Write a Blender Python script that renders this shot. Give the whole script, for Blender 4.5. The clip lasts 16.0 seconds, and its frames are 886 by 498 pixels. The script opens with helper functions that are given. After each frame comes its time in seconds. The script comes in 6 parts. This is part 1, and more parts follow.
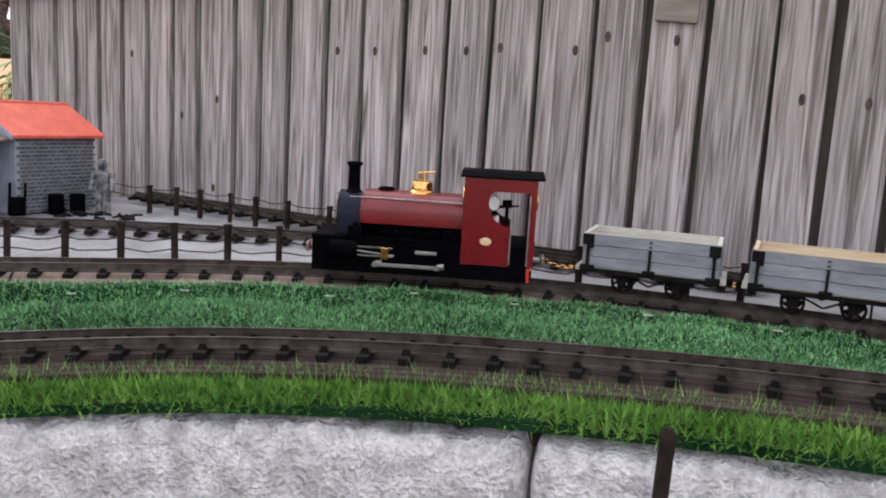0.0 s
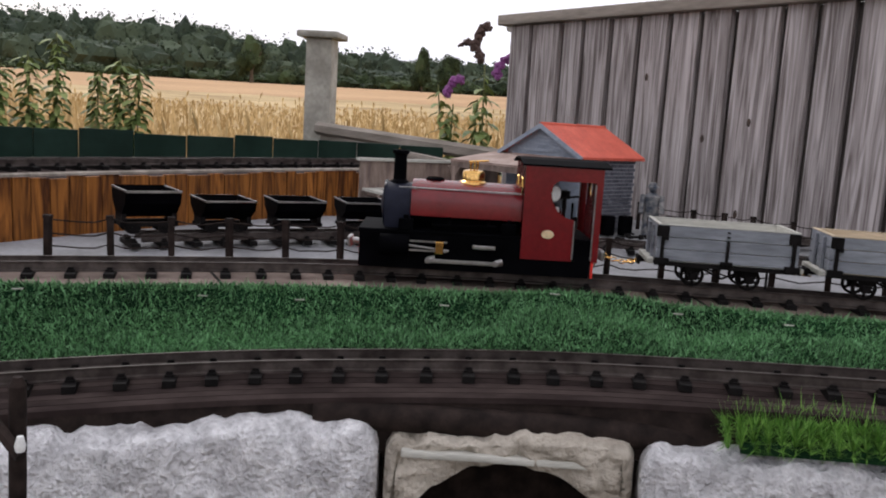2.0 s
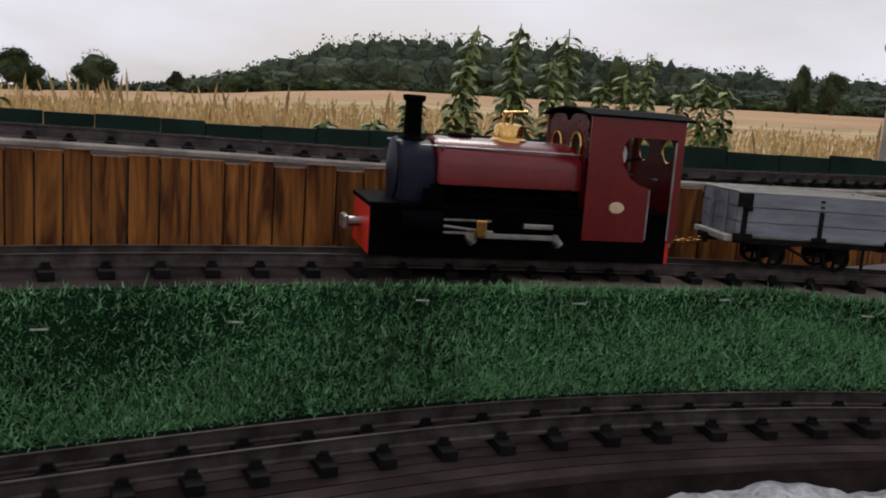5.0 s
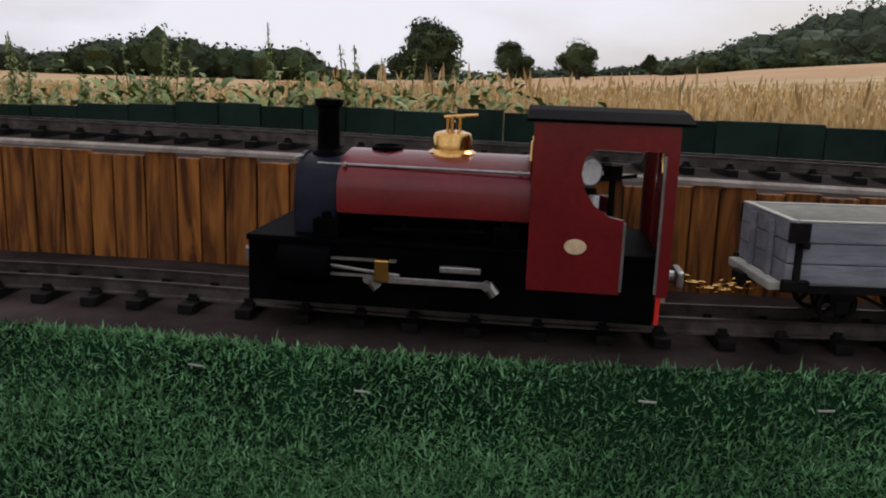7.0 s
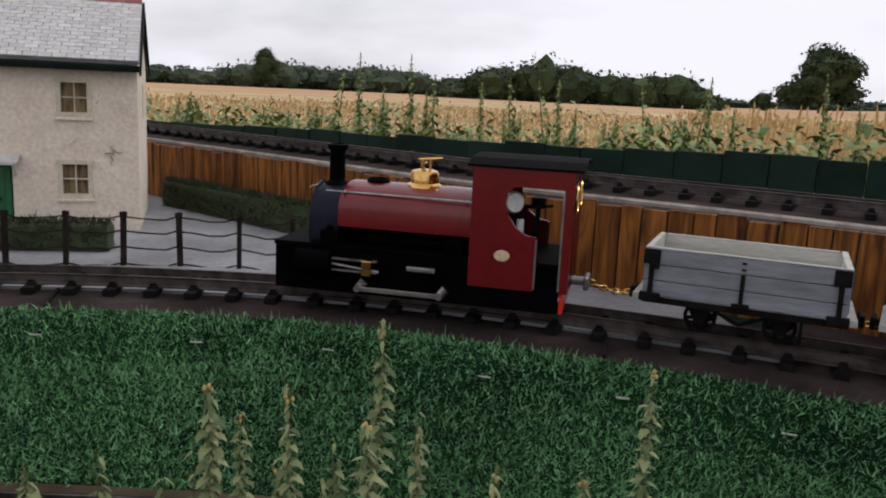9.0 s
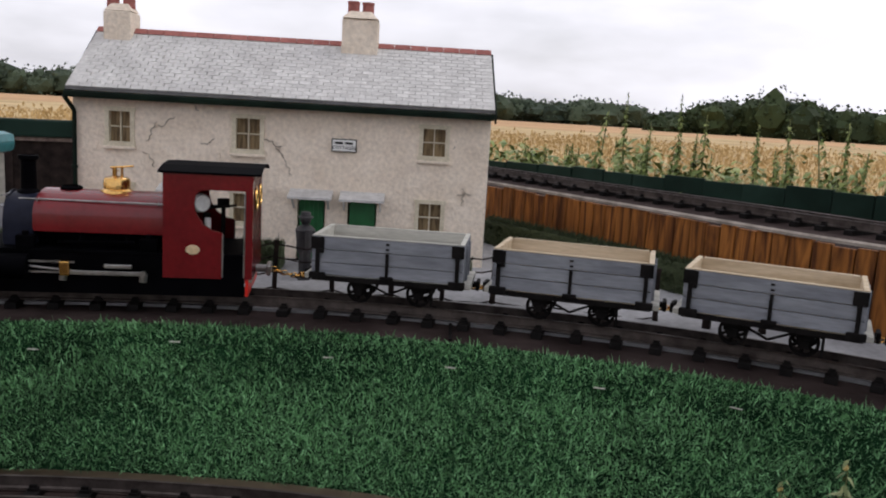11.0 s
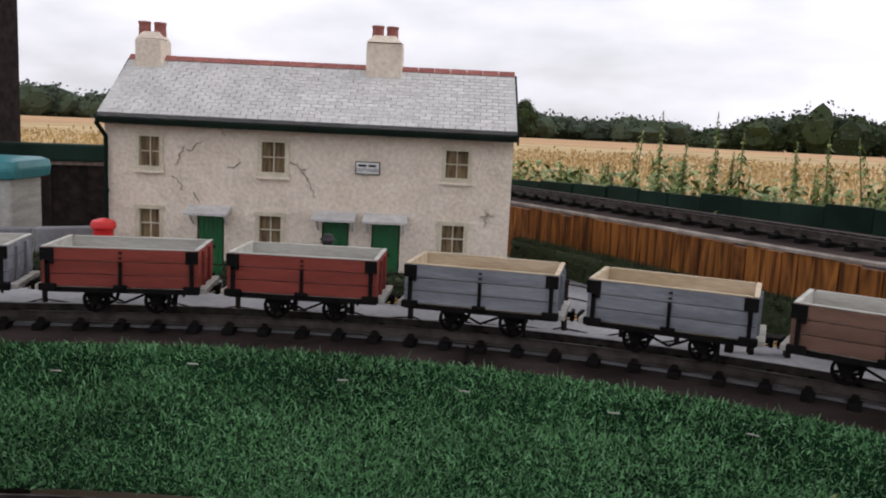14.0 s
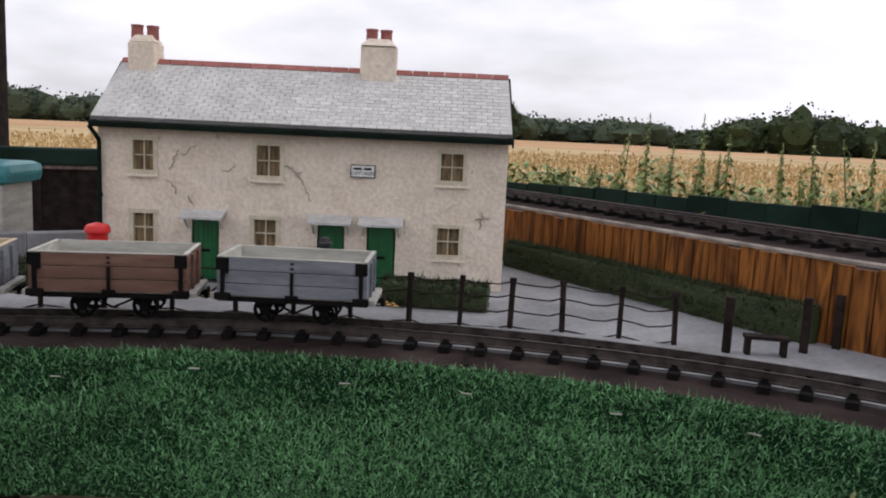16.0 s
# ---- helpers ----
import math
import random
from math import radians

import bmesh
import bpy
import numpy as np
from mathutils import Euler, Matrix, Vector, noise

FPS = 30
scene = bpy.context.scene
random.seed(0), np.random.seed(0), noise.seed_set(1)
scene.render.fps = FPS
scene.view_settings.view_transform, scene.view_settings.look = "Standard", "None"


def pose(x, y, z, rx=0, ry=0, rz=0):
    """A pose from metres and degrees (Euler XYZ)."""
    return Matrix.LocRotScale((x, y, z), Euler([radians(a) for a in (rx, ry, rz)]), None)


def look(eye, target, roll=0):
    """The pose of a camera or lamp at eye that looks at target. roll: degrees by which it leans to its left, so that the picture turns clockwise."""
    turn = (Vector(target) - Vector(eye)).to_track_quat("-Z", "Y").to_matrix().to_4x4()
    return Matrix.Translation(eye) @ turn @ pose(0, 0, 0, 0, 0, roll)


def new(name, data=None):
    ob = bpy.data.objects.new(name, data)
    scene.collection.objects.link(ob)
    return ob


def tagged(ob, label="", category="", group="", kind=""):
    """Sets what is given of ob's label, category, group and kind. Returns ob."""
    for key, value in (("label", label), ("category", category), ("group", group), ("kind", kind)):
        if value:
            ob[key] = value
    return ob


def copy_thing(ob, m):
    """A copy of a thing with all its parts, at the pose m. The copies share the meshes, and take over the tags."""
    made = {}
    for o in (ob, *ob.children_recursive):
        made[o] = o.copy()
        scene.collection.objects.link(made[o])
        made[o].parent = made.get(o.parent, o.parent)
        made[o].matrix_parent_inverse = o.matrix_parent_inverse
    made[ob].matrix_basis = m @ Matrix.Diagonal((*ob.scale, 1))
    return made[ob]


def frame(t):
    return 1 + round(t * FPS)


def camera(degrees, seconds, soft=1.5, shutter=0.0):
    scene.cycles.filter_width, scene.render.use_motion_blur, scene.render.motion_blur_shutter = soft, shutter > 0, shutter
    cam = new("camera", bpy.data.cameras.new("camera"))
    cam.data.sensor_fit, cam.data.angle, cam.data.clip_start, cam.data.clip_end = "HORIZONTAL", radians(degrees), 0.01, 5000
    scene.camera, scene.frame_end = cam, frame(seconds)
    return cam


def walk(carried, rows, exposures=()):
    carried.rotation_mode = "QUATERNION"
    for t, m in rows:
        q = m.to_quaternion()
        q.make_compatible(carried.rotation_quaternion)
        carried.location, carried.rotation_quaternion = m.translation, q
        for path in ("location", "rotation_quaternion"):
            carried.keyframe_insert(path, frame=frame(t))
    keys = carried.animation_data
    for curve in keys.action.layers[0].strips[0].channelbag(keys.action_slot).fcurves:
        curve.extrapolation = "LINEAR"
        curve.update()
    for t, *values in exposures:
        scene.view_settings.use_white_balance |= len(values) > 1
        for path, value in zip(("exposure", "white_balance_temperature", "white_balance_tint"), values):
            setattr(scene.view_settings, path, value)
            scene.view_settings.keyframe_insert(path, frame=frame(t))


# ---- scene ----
cam = camera(56.2, 16.0, soft=2.0)
PATH = [
    (0, (-0.1777, -0.0076, 0.2074), (-0.2763, 0.9748, 0.0491), 3.28),
    (0.5, (-0.2961, -0.0268, 0.1966), (-0.4570, 0.9486, 0.0460), 3.58),
    (1, (-0.4084, -0.0388, 0.1942), (-0.6061, 0.9301, 0.0450), 3.72),
    (1.5, (-0.4990, -0.0414, 0.1871), (-0.7918, 0.9024, 0.0338), 3.34),
    (2, (-0.6040, -0.0808, 0.1800), (-1.0455, 0.8037, 0.0291), 3.49),
    (2.5, (-0.7017, -0.1425, 0.1737), (-1.1888, 0.7183, 0.0258), 3.53),
    (3, (-0.7907, -0.2093, 0.1666), (-1.3471, 0.6088, 0.0209), 3.39),
    (3.5, (-0.8709, -0.2853, 0.1656), (-1.4952, 0.4821, 0.0195), 3.67),
    (4, (-0.9463, -0.3520, 0.1609), (-1.6360, 0.3562, 0.0100), 4.03),
    (4.5, (-1.0346, -0.3984, 0.1307), (-1.7709, 0.2610, -0.0205), 3.96),
    (4.8, (-1.0966, -0.4379, 0.1284), (-1.8525, 0.1975, -0.0296), 3.91),
    (5, (-1.1406, -0.4686, 0.1289), (-1.9039, 0.1588, -0.0254), 4.13),
    (5.2, (-1.1895, -0.5042, 0.1324), (-1.9651, 0.1087, -0.0187), 4.36),
    (7.3, (-1.2990, -0.7990, 0.1714), (-2.2739, -0.7190, -0.0364), 1.53),
    (7.5, (-1.3010, -0.8290, 0.1770), (-2.2777, -0.7740, -0.0304), 1.45),
    (8, (-1.2760, -0.9610, 0.1903), (-2.2525, -1.0308, -0.0137), 2.16),
    (8.5, (-1.2582, -1.1041, 0.1972), (-2.2211, -1.2839, -0.0035), 2.41),
    (9, (-1.2443, -1.1857, 0.2025), (-2.1829, -1.4727, 0.0109), 2.75),
    (9.5, (-1.2092, -1.2483, 0.2065), (-2.1215, -1.6146, 0.0234), 2.53),
    (10, (-1.1999, -1.3100, 0.2021), (-2.0691, -1.7697, 0.0201), 2.73),
    (10.2, (-1.1597, -1.3218, 0.2121), (-2.0227, -1.7945, 0.0339), 2.91),
    (12.3, (-1.1575, -1.3347, 0.2159), (-1.9664, -1.9015, 0.0592), 3.08),
    (12.5, (-1.1626, -1.3275, 0.2158), (-1.9710, -1.8957, 0.0622), 2.97),
    (13, (-1.1707, -1.3193, 0.2182), (-1.9807, -1.8854, 0.0652), 2.84),
    (13.5, (-1.1682, -1.3125, 0.2204), (-1.9812, -1.8750, 0.0699), 2.82),
    (14, (-1.1710, -1.3108, 0.2205), (-1.9867, -1.8701, 0.0724), 2.76),
    (14.5, (-1.1682, -1.3143, 0.2209), (-1.9895, -1.8653, 0.0730), 2.79),
    (15, (-1.1693, -1.3150, 0.2222), (-1.9919, -1.8644, 0.0757), 2.63),
    (15.5, (-1.1663, -1.3170, 0.2211), (-1.9910, -1.8635, 0.0752), 2.58),
    (16, (-1.1603, -1.3224, 0.2208), (-1.9871, -1.8661, 0.0762), 2.62),
]
EXPOSURE = [(0, 0.58), (1.0, 0.40), (1.5, 0.26), (2.0, -0.10), (2.5, -0.44), (3.0, -0.68), (3.5, -0.76), (5.2, -0.68), (7.3, -0.58), (9.0, -0.46), (10.2, -0.32), (12.3, -0.34), (16, -0.32)]
walk(cam, [(t, look(eye, target, roll)) for t, eye, target, roll in PATH], EXPOSURE)

# ---- sky and sun: a bright thin overcast ----
SUN_AZ, SUN_EL = 50.0, 42.0
world = bpy.data.worlds.new("sky")
scene.world = world
world.use_nodes = True
wn, wl = world.node_tree.nodes, world.node_tree.links
sky = wn.new("ShaderNodeTexSky")
sky.sky_type, sky.sun_disc = "NISHITA", False
sky.sun_elevation, sky.sun_rotation = radians(SUN_EL), radians(-SUN_AZ)
sky.dust_density, sky.air_density = 3.0, 1.0
coord = wn.new("ShaderNodeTexCoord")
cloud = wn.new("ShaderNodeTexNoise")
cloud.inputs["Scale"].default_value, cloud.inputs["Detail"].default_value = 2.6, 7
squash = wn.new("ShaderNodeMapping")
squash.inputs["Scale"].default_value = (1, 1, 3.2)
ramp = wn.new("ShaderNodeValToRGB")
ramp.color_ramp.elements[0].position, ramp.color_ramp.elements[1].position = 0.30, 0.56
ramp.color_ramp.elements[0].color, ramp.color_ramp.elements[1].color = (0.52, 0.52, 0.52, 1), (1, 1, 1, 1)
mix = wn.new("ShaderNodeMix")
mix.data_type = "RGBA"
mix.inputs["B"].default_value = (15.4, 15.2, 16.5, 1)
wl.new(coord.outputs["Generated"], squash.inputs["Vector"])
wl.new(squash.outputs["Vector"], cloud.inputs["Vector"])
wl.new(cloud.outputs["Fac"], ramp.inputs["Fac"])
wl.new(ramp.outputs["Color"], mix.inputs["Factor"])
wl.new(sky.outputs["Color"], mix.inputs["A"])
wl.new(mix.outputs["Result"], wn["Background"].inputs["Color"])
wn["Background"].inputs["Strength"].default_value = 0.084
sun = new("sun", bpy.data.lights.new("sun", "SUN"))
sun.data.energy, sun.data.angle, sun.data.color = 0.75, radians(14), (1.0, 0.97, 0.93)
sun.matrix_world = look((-math.sin(radians(SUN_AZ)) * math.cos(radians(SUN_EL)), math.cos(radians(SUN_AZ)) * math.cos(radians(SUN_EL)), math.sin(radians(SUN_EL))), (0, 0, 0))


# ---- materials ----
def material(name, c1, c2, scale=20.0, rough=0.7, metal=0.0, bump=0.2, fine=6.0, stretch=(1, 1, 1), spread=0.15, dist=0.002, spec=0.5, c3=None, wave=0.0):
    """Two-scale mottled surface: c1 to c2 by broad noise, grain by fine noise, some change from piece to piece."""
    m = bpy.data.materials.new(name)
    m.use_nodes = True
    n, l = m.node_tree.nodes, m.node_tree.links
    b = n["Principled BSDF"]
    b.inputs["Roughness"].default_value, b.inputs["Metallic"].default_value = rough, metal
    b.inputs["Specular IOR Level"].default_value = spec
    tc, mp = n.new("ShaderNodeTexCoord"), n.new("ShaderNodeMapping")
    mp.inputs["Scale"].default_value = stretch
    info = n.new("ShaderNodeObjectInfo")
    add = n.new("ShaderNodeVectorMath")
    add.operation = "MULTIPLY_ADD"
    add.inputs[1].default_value = (37, 23, 11)
    l.new(info.outputs["Random"], add.inputs[0])
    l.new(tc.outputs["Object"], add.inputs[2])
    l.new(add.outputs[0], mp.inputs["Vector"])
    a, f = n.new("ShaderNodeTexNoise"), n.new("ShaderNodeTexNoise")
    a.inputs["Scale"].default_value, a.inputs["Detail"].default_value = scale, 5
    f.inputs["Scale"].default_value, f.inputs["Detail"].default_value = scale * fine, 4
    if wave:
        a.inputs["Distortion"].default_value = wave
    for q in (a, f):
        l.new(mp.outputs["Vector"], q.inputs["Vector"])
    r = n.new("ShaderNodeValToRGB")
    e = r.color_ramp.elements
    e[0].position, e[1].position = 0.35, 0.65
    e[0].color, e[1].color = (*c1, 1), (*c2, 1)
    if c3:
        k = e.new(0.74)
        k.color = (*c3, 1)
    l.new(a.outputs["Fac"], r.inputs["Fac"])
    hsv = n.new("ShaderNodeHueSaturation")
    val = n.new("ShaderNodeMath")
    val.operation = "MULTIPLY_ADD"
    val.inputs[1].default_value, val.inputs[2].default_value = 0.6, 0.7
    l.new(f.outputs["Fac"], val.inputs[0])
    per = n.new("ShaderNodeMath")
    per.operation = "MULTIPLY_ADD"
    per.inputs[1].default_value = spread * 2
    l.new(info.outputs["Random"], per.inputs[0])
    l.new(val.outputs[0], per.inputs[2])
    sub = n.new("ShaderNodeMath")
    sub.operation = "SUBTRACT"
    sub.inputs[1].default_value = spread
    l.new(per.outputs[0], sub.inputs[0])
    l.new(sub.outputs[0], hsv.inputs["Value"])
    l.new(r.outputs["Color"], hsv.inputs["Color"])
    l.new(hsv.outputs["Color"], b.inputs["Base Color"])
    if bump:
        u = n.new("ShaderNodeBump")
        u.inputs["Strength"].default_value, u.inputs["Distance"].default_value = bump, dist
        l.new(f.outputs["Fac"], u.inputs["Height"])
        l.new(u.outputs["Normal"], b.inputs["Normal"])
    return m


def leafy(name, c1, c2, scale=3.0, rough=0.6, patch=None):
    """Foliage: colour by place and from piece to piece of one mesh."""
    m = bpy.data.materials.new(name)
    m.use_nodes = True
    n, l = m.node_tree.nodes, m.node_tree.links
    b = n["Principled BSDF"]
    b.inputs["Roughness"].default_value = rough
    b.inputs["Specular IOR Level"].default_value = 0.25
    geo, a, tc = n.new("ShaderNodeNewGeometry"), n.new("ShaderNodeTexNoise"), n.new("ShaderNodeTexCoord")
    a.inputs["Scale"].default_value, a.inputs["Detail"].default_value = scale, 4
    l.new(tc.outputs["Object"], a.inputs["Vector"])
    s = n.new("ShaderNodeMath")
    s.operation = "MULTIPLY_ADD"
    s.inputs[1].default_value = 0.5
    l.new(geo.outputs["Random Per Island"], s.inputs[0])
    half = n.new("ShaderNodeMath")
    half.operation = "MULTIPLY"
    half.inputs[1].default_value = 0.5
    l.new(a.outputs["Fac"], half.inputs[0])
    l.new(half.outputs[0], s.inputs[2])
    r = n.new("ShaderNodeValToRGB")
    e = r.color_ramp.elements
    e[0].position, e[1].position = 0.25, 0.75
    e[0].color, e[1].color = (*c1, 1), (*c2, 1)
    if patch:
        k = e.new(0.9)
        k.color = (*patch, 1)
    l.new(s.outputs[0], r.inputs["Fac"])
    l.new(r.outputs["Color"], b.inputs["Base Color"])
    return m


M = dict(
    fence=material("weathered_softwood", (0.15, 0.127, 0.121), (0.465, 0.422, 0.415), 9, 0.9, spec=0.2, bump=0.8, fine=4, stretch=(11, 11, 0.4), spread=0.10, wave=1.6),
    # fence wood darkened to carry the shade between the boards
    fence_gap_shade=material("fence_shadow_gap_wood", (0.05, 0.040, 0.036), (0.10, 0.083, 0.075), 9, 0.9, stretch=(6, 6, 0.5)),
    knot=material("wood_knot", (0.03, 0.02, 0.016), (0.09, 0.06, 0.045), 120, 0.85),
    plank=material("stained_plank", (0.065, 0.020, 0.005), (0.33, 0.125, 0.026), 11, 0.7, spec=0.2, bump=0.5, stretch=(5, 5, 0.5), spread=0.16, wave=2.2),
    green_board=material("green_painted_board", (0.004, 0.015, 0.010), (0.011, 0.029, 0.021), 7, 0.7, spec=0.15, spread=0.12),
    deck=material("brown_deck_board", (0.024, 0.017, 0.016), (0.054, 0.040, 0.037), 14, 0.95, spec=0.04, bump=0.3, stretch=(1, 1, 1), spread=0.08),
    deck_pale=material("pale_deck_board", (0.12, 0.09, 0.077), (0.225, 0.175, 0.15), 14, 0.9, spec=0.1, bump=0.3, spread=0.05),
    yard=material("grey_roofing_felt", (0.20, 0.20, 0.205), (0.31, 0.31, 0.32), 10, 0.95, spec=0.1, bump=0.5, fine=14, spread=0.02),
    sleeper=material("black_plastic_sleeper", (0.004, 0.0035, 0.0035), (0.010, 0.0085, 0.008), 60, 0.7, spec=0.12, spread=0.01),
    rail=material("dull_rail_steel", (0.035, 0.026, 0.023), (0.095, 0.078, 0.07), 60, 0.5, 0.5, bump=0.1, spread=0.0),
    turf=material("green_carpet_backing", (0.003, 0.014, 0.005), (0.008, 0.036, 0.013), 12, 0.9, spec=0.1, spread=0.0),
    stone=material("rough_grey_concrete", (0.52, 0.51, 0.52), (0.86, 0.85, 0.86), 55, 0.95, spec=0.2, bump=1.0, fine=4, spread=0.05, dist=0.010, c3=(0.60, 0.58, 0.58)),
    stone_warm=material("sandy_concrete", (0.27, 0.235, 0.19), (0.50, 0.45, 0.38), 22, 0.95, bump=1.0, fine=5, spread=0.04, dist=0.010),
    soil=material("garden_ground", (0.10, 0.075, 0.05), (0.20, 0.16, 0.10), 2, 0.95, spread=0.0),
    red=material("crimson_loco_paint", (0.122, 0.004, 0.007), (0.155, 0.006, 0.009), 30, 0.24, bump=0.03, spread=0.0),
    red_beam=material("scarlet_beam_paint", (0.62, 0.02, 0.012), (0.68, 0.03, 0.02), 30, 0.35, bump=0.03, spread=0.0),
    black=material("satin_black_paint", (0.0008, 0.0008, 0.0012), (0.0022, 0.0022, 0.003), 40, 0.6, spec=0.015, bump=0.05, spread=0.0),
    smokebox=material("blue_black_paint", (0.006, 0.0075, 0.016), (0.011, 0.013, 0.025), 40, 0.45, spec=0.12, bump=0.05, spread=0.0),
    brass=material("polished_brass", (0.62, 0.36, 0.11), (0.75, 0.47, 0.17), 50, 0.22, 1.0, bump=0.05, spread=0.0),
    steel=material("bright_steel", (0.24, 0.23, 0.225), (0.38, 0.37, 0.36), 60, 0.35, 0.9, bump=0.05, spread=0.0),
    white=material("white_dial", (0.75, 0.75, 0.73), (0.82, 0.82, 0.80), 60, 0.4, bump=0.0, spread=0.0),
    pale_plate=material("pale_brass_plate", (0.62, 0.46, 0.27), (0.72, 0.56, 0.36), 60, 0.4, 0.1, bump=0.0, spread=0.0),
    wagon_grey=material("grey_wagon_boards", (0.165, 0.173, 0.198), (0.245, 0.257, 0.285), 30, 0.8, spec=0.3, bump=0.3, stretch=(0.5, 3, 3), spread=0.06),
    wagon_red=material("red_oxide_wagon_boards", (0.19, 0.028, 0.018), (0.26, 0.043, 0.028), 30, 0.7, bump=0.3, stretch=(0.5, 3, 3), spread=0.04),
    wagon_brown=material("brown_wagon_boards", (0.13, 0.065, 0.045), (0.20, 0.105, 0.075), 30, 0.75, bump=0.3, stretch=(0.5, 3, 3), spread=0.04),
    bare_wood=material("bare_pine", (0.42, 0.33, 0.215), (0.56, 0.46, 0.33), 30, 0.8, bump=0.2, stretch=(0.5, 3, 3), spread=0.06),
    pale_wood=material("pale_grey_wood", (0.36, 0.35, 0.31), (0.50, 0.49, 0.44), 30, 0.8, bump=0.2, stretch=(0.5, 3, 3), spread=0.06),
    iron=material("black_ironwork", (0.004, 0.0035, 0.0035), (0.010, 0.0085, 0.0085), 80, 0.7, 0.0, spec=0.1, bump=0.2, spread=0.0),
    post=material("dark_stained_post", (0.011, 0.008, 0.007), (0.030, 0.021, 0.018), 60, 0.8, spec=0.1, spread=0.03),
    render=material("cream_roughcast", (0.74, 0.640, 0.525), (0.80, 0.705, 0.59), 30, 0.95, spec=0.2, bump=0.55, fine=6, spread=0.0, dist=0.0028, c3=(0.70, 0.60, 0.485)),
    slate=material("pale_slate", (0.50, 0.49, 0.475), (0.62, 0.61, 0.59), 30, 0.85, spec=0.2, bump=0.2, spread=0.05),
    slate_gap=material("dark_slate_gap", (0.11, 0.11, 0.11), (0.15, 0.15, 0.15), 30, 0.8, spread=0.0),
    ridge=material("terracotta_ridge", (0.27, 0.09, 0.075), (0.37, 0.13, 0.11), 40, 0.8, spread=0.03),
    door=material("green_door_paint", (0.008, 0.10, 0.028), (0.014, 0.14, 0.042), 40, 0.45, bump=0.1, spread=0.0),
    gutter=material("dark_green_gutter", (0.003, 0.008, 0.005), (0.006, 0.015, 0.009), 40, 0.6, spec=0.1, spread=0.0),
    frame_cream=material("cream_window_paint", (0.55, 0.49, 0.36), (0.68, 0.62, 0.48), 60, 0.6, spread=0.0),
    curtain=material("ochre_curtain", (0.09, 0.06, 0.032), (0.30, 0.22, 0.12), 60, 0.9, stretch=(4, 4, 0.4), spread=0.12),
    red_roof=material("orange_red_roof_sheet", (0.52, 0.085, 0.05), (0.62, 0.115, 0.07), 30, 0.65, bump=0.1, spread=0.0),
    brick=material("blue_grey_brick", (0.062, 0.065, 0.085), (0.15, 0.15, 0.175), 40, 0.85, spread=0.12),
    mortar=material("pale_mortar", (0.26, 0.27, 0.29), (0.34, 0.35, 0.37), 60, 0.9, spread=0.0),
    blue_slat=material("blue_grey_weatherboard", (0.20, 0.235, 0.29), (0.29, 0.33, 0.39), 30, 0.8, spread=0.08),
    barn_wood=material("weathered_barn_wood", (0.12, 0.085, 0.07), (0.24, 0.18, 0.15), 30, 0.85, stretch=(3, 3, 0.7), spread=0.10),
    felt=material("rusty_porch_roof", (0.20, 0.125, 0.10), (0.36, 0.27, 0.23), 24, 0.8, spread=0.0),
    concrete=material("aged_concrete_post", (0.26, 0.245, 0.21), (0.42, 0.40, 0.35), 14, 0.92, bump=0.6, spread=0.03),
    timber=material("greyed_timber", (0.17, 0.145, 0.12), (0.32, 0.28, 0.24), 10, 0.9, bump=0.5, stretch=(0.6, 4, 4), spread=0.06),
    hedge=leafy("hedge_flock", (0.020, 0.032, 0.013), (0.055, 0.072, 0.032), 30),
    grass=leafy("carpet_pile", (0.006, 0.036, 0.011), (0.25, 0.52, 0.24), 6, 0.45),
    strip=leafy("bright_turf_blades", (0.035, 0.12, 0.012), (0.22, 0.42, 0.085), 14, 0.45, (0.55, 0.55, 0.28)),
    wheat=leafy("ripe_wheat", (0.33, 0.215, 0.085), (0.66, 0.48, 0.24), 0.6, 0.8),
    crop=material("wheat_field", (0.36, 0.24, 0.10), (0.60, 0.44, 0.22), 0.45, 0.95, bump=0.0, fine=25, spread=0.0),
    stubble=material("stubble_field", (0.46, 0.265, 0.12), (0.56, 0.345, 0.17), 0.05, 0.95, bump=0.0, fine=25, spread=0.0),
    nettle=leafy("nettle_green", (0.08, 0.125, 0.03), (0.29, 0.34, 0.115), 9, 0.5),
    weed=leafy("weed_green", (0.06, 0.09, 0.03), (0.26, 0.29, 0.13), 40, 0.6),
    stem=material("plant_stem", (0.09, 0.11, 0.035), (0.17, 0.18, 0.07), 40, 0.7, spread=0.05),
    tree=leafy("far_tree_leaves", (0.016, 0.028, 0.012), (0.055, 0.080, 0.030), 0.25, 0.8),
    # distance haze is mixed into this colour: paler and bluer than the tree leaves
    wood=leafy("far_wood_leaves_hazed", (0.030, 0.046, 0.030), (0.075, 0.100, 0.058), 0.06, 0.8),
    bark=material("bark", (0.06, 0.045, 0.03), (0.12, 0.09, 0.06), 4, 0.9),
    yellow=material("yellow_bud", (0.42, 0.30, 0.10), (0.62, 0.46, 0.17), 60, 0.6, spread=0.1),
    purple=material("purple_flower", (0.16, 0.035, 0.16), (0.28, 0.08, 0.27), 60, 0.7, spread=0.1),
    seed=material("brown_seed_head", (0.05, 0.03, 0.025), (0.10, 0.06, 0.05), 60, 0.9, spread=0.1),
    figure=material("painted_figure", (0.03, 0.034, 0.038), (0.09, 0.095, 0.10), 60, 0.7, spread=0.1),
    figure_dark=material("dark_painted_figure", (0.012, 0.012, 0.016), (0.05, 0.045, 0.045), 45, 0.6, spread=0.1),
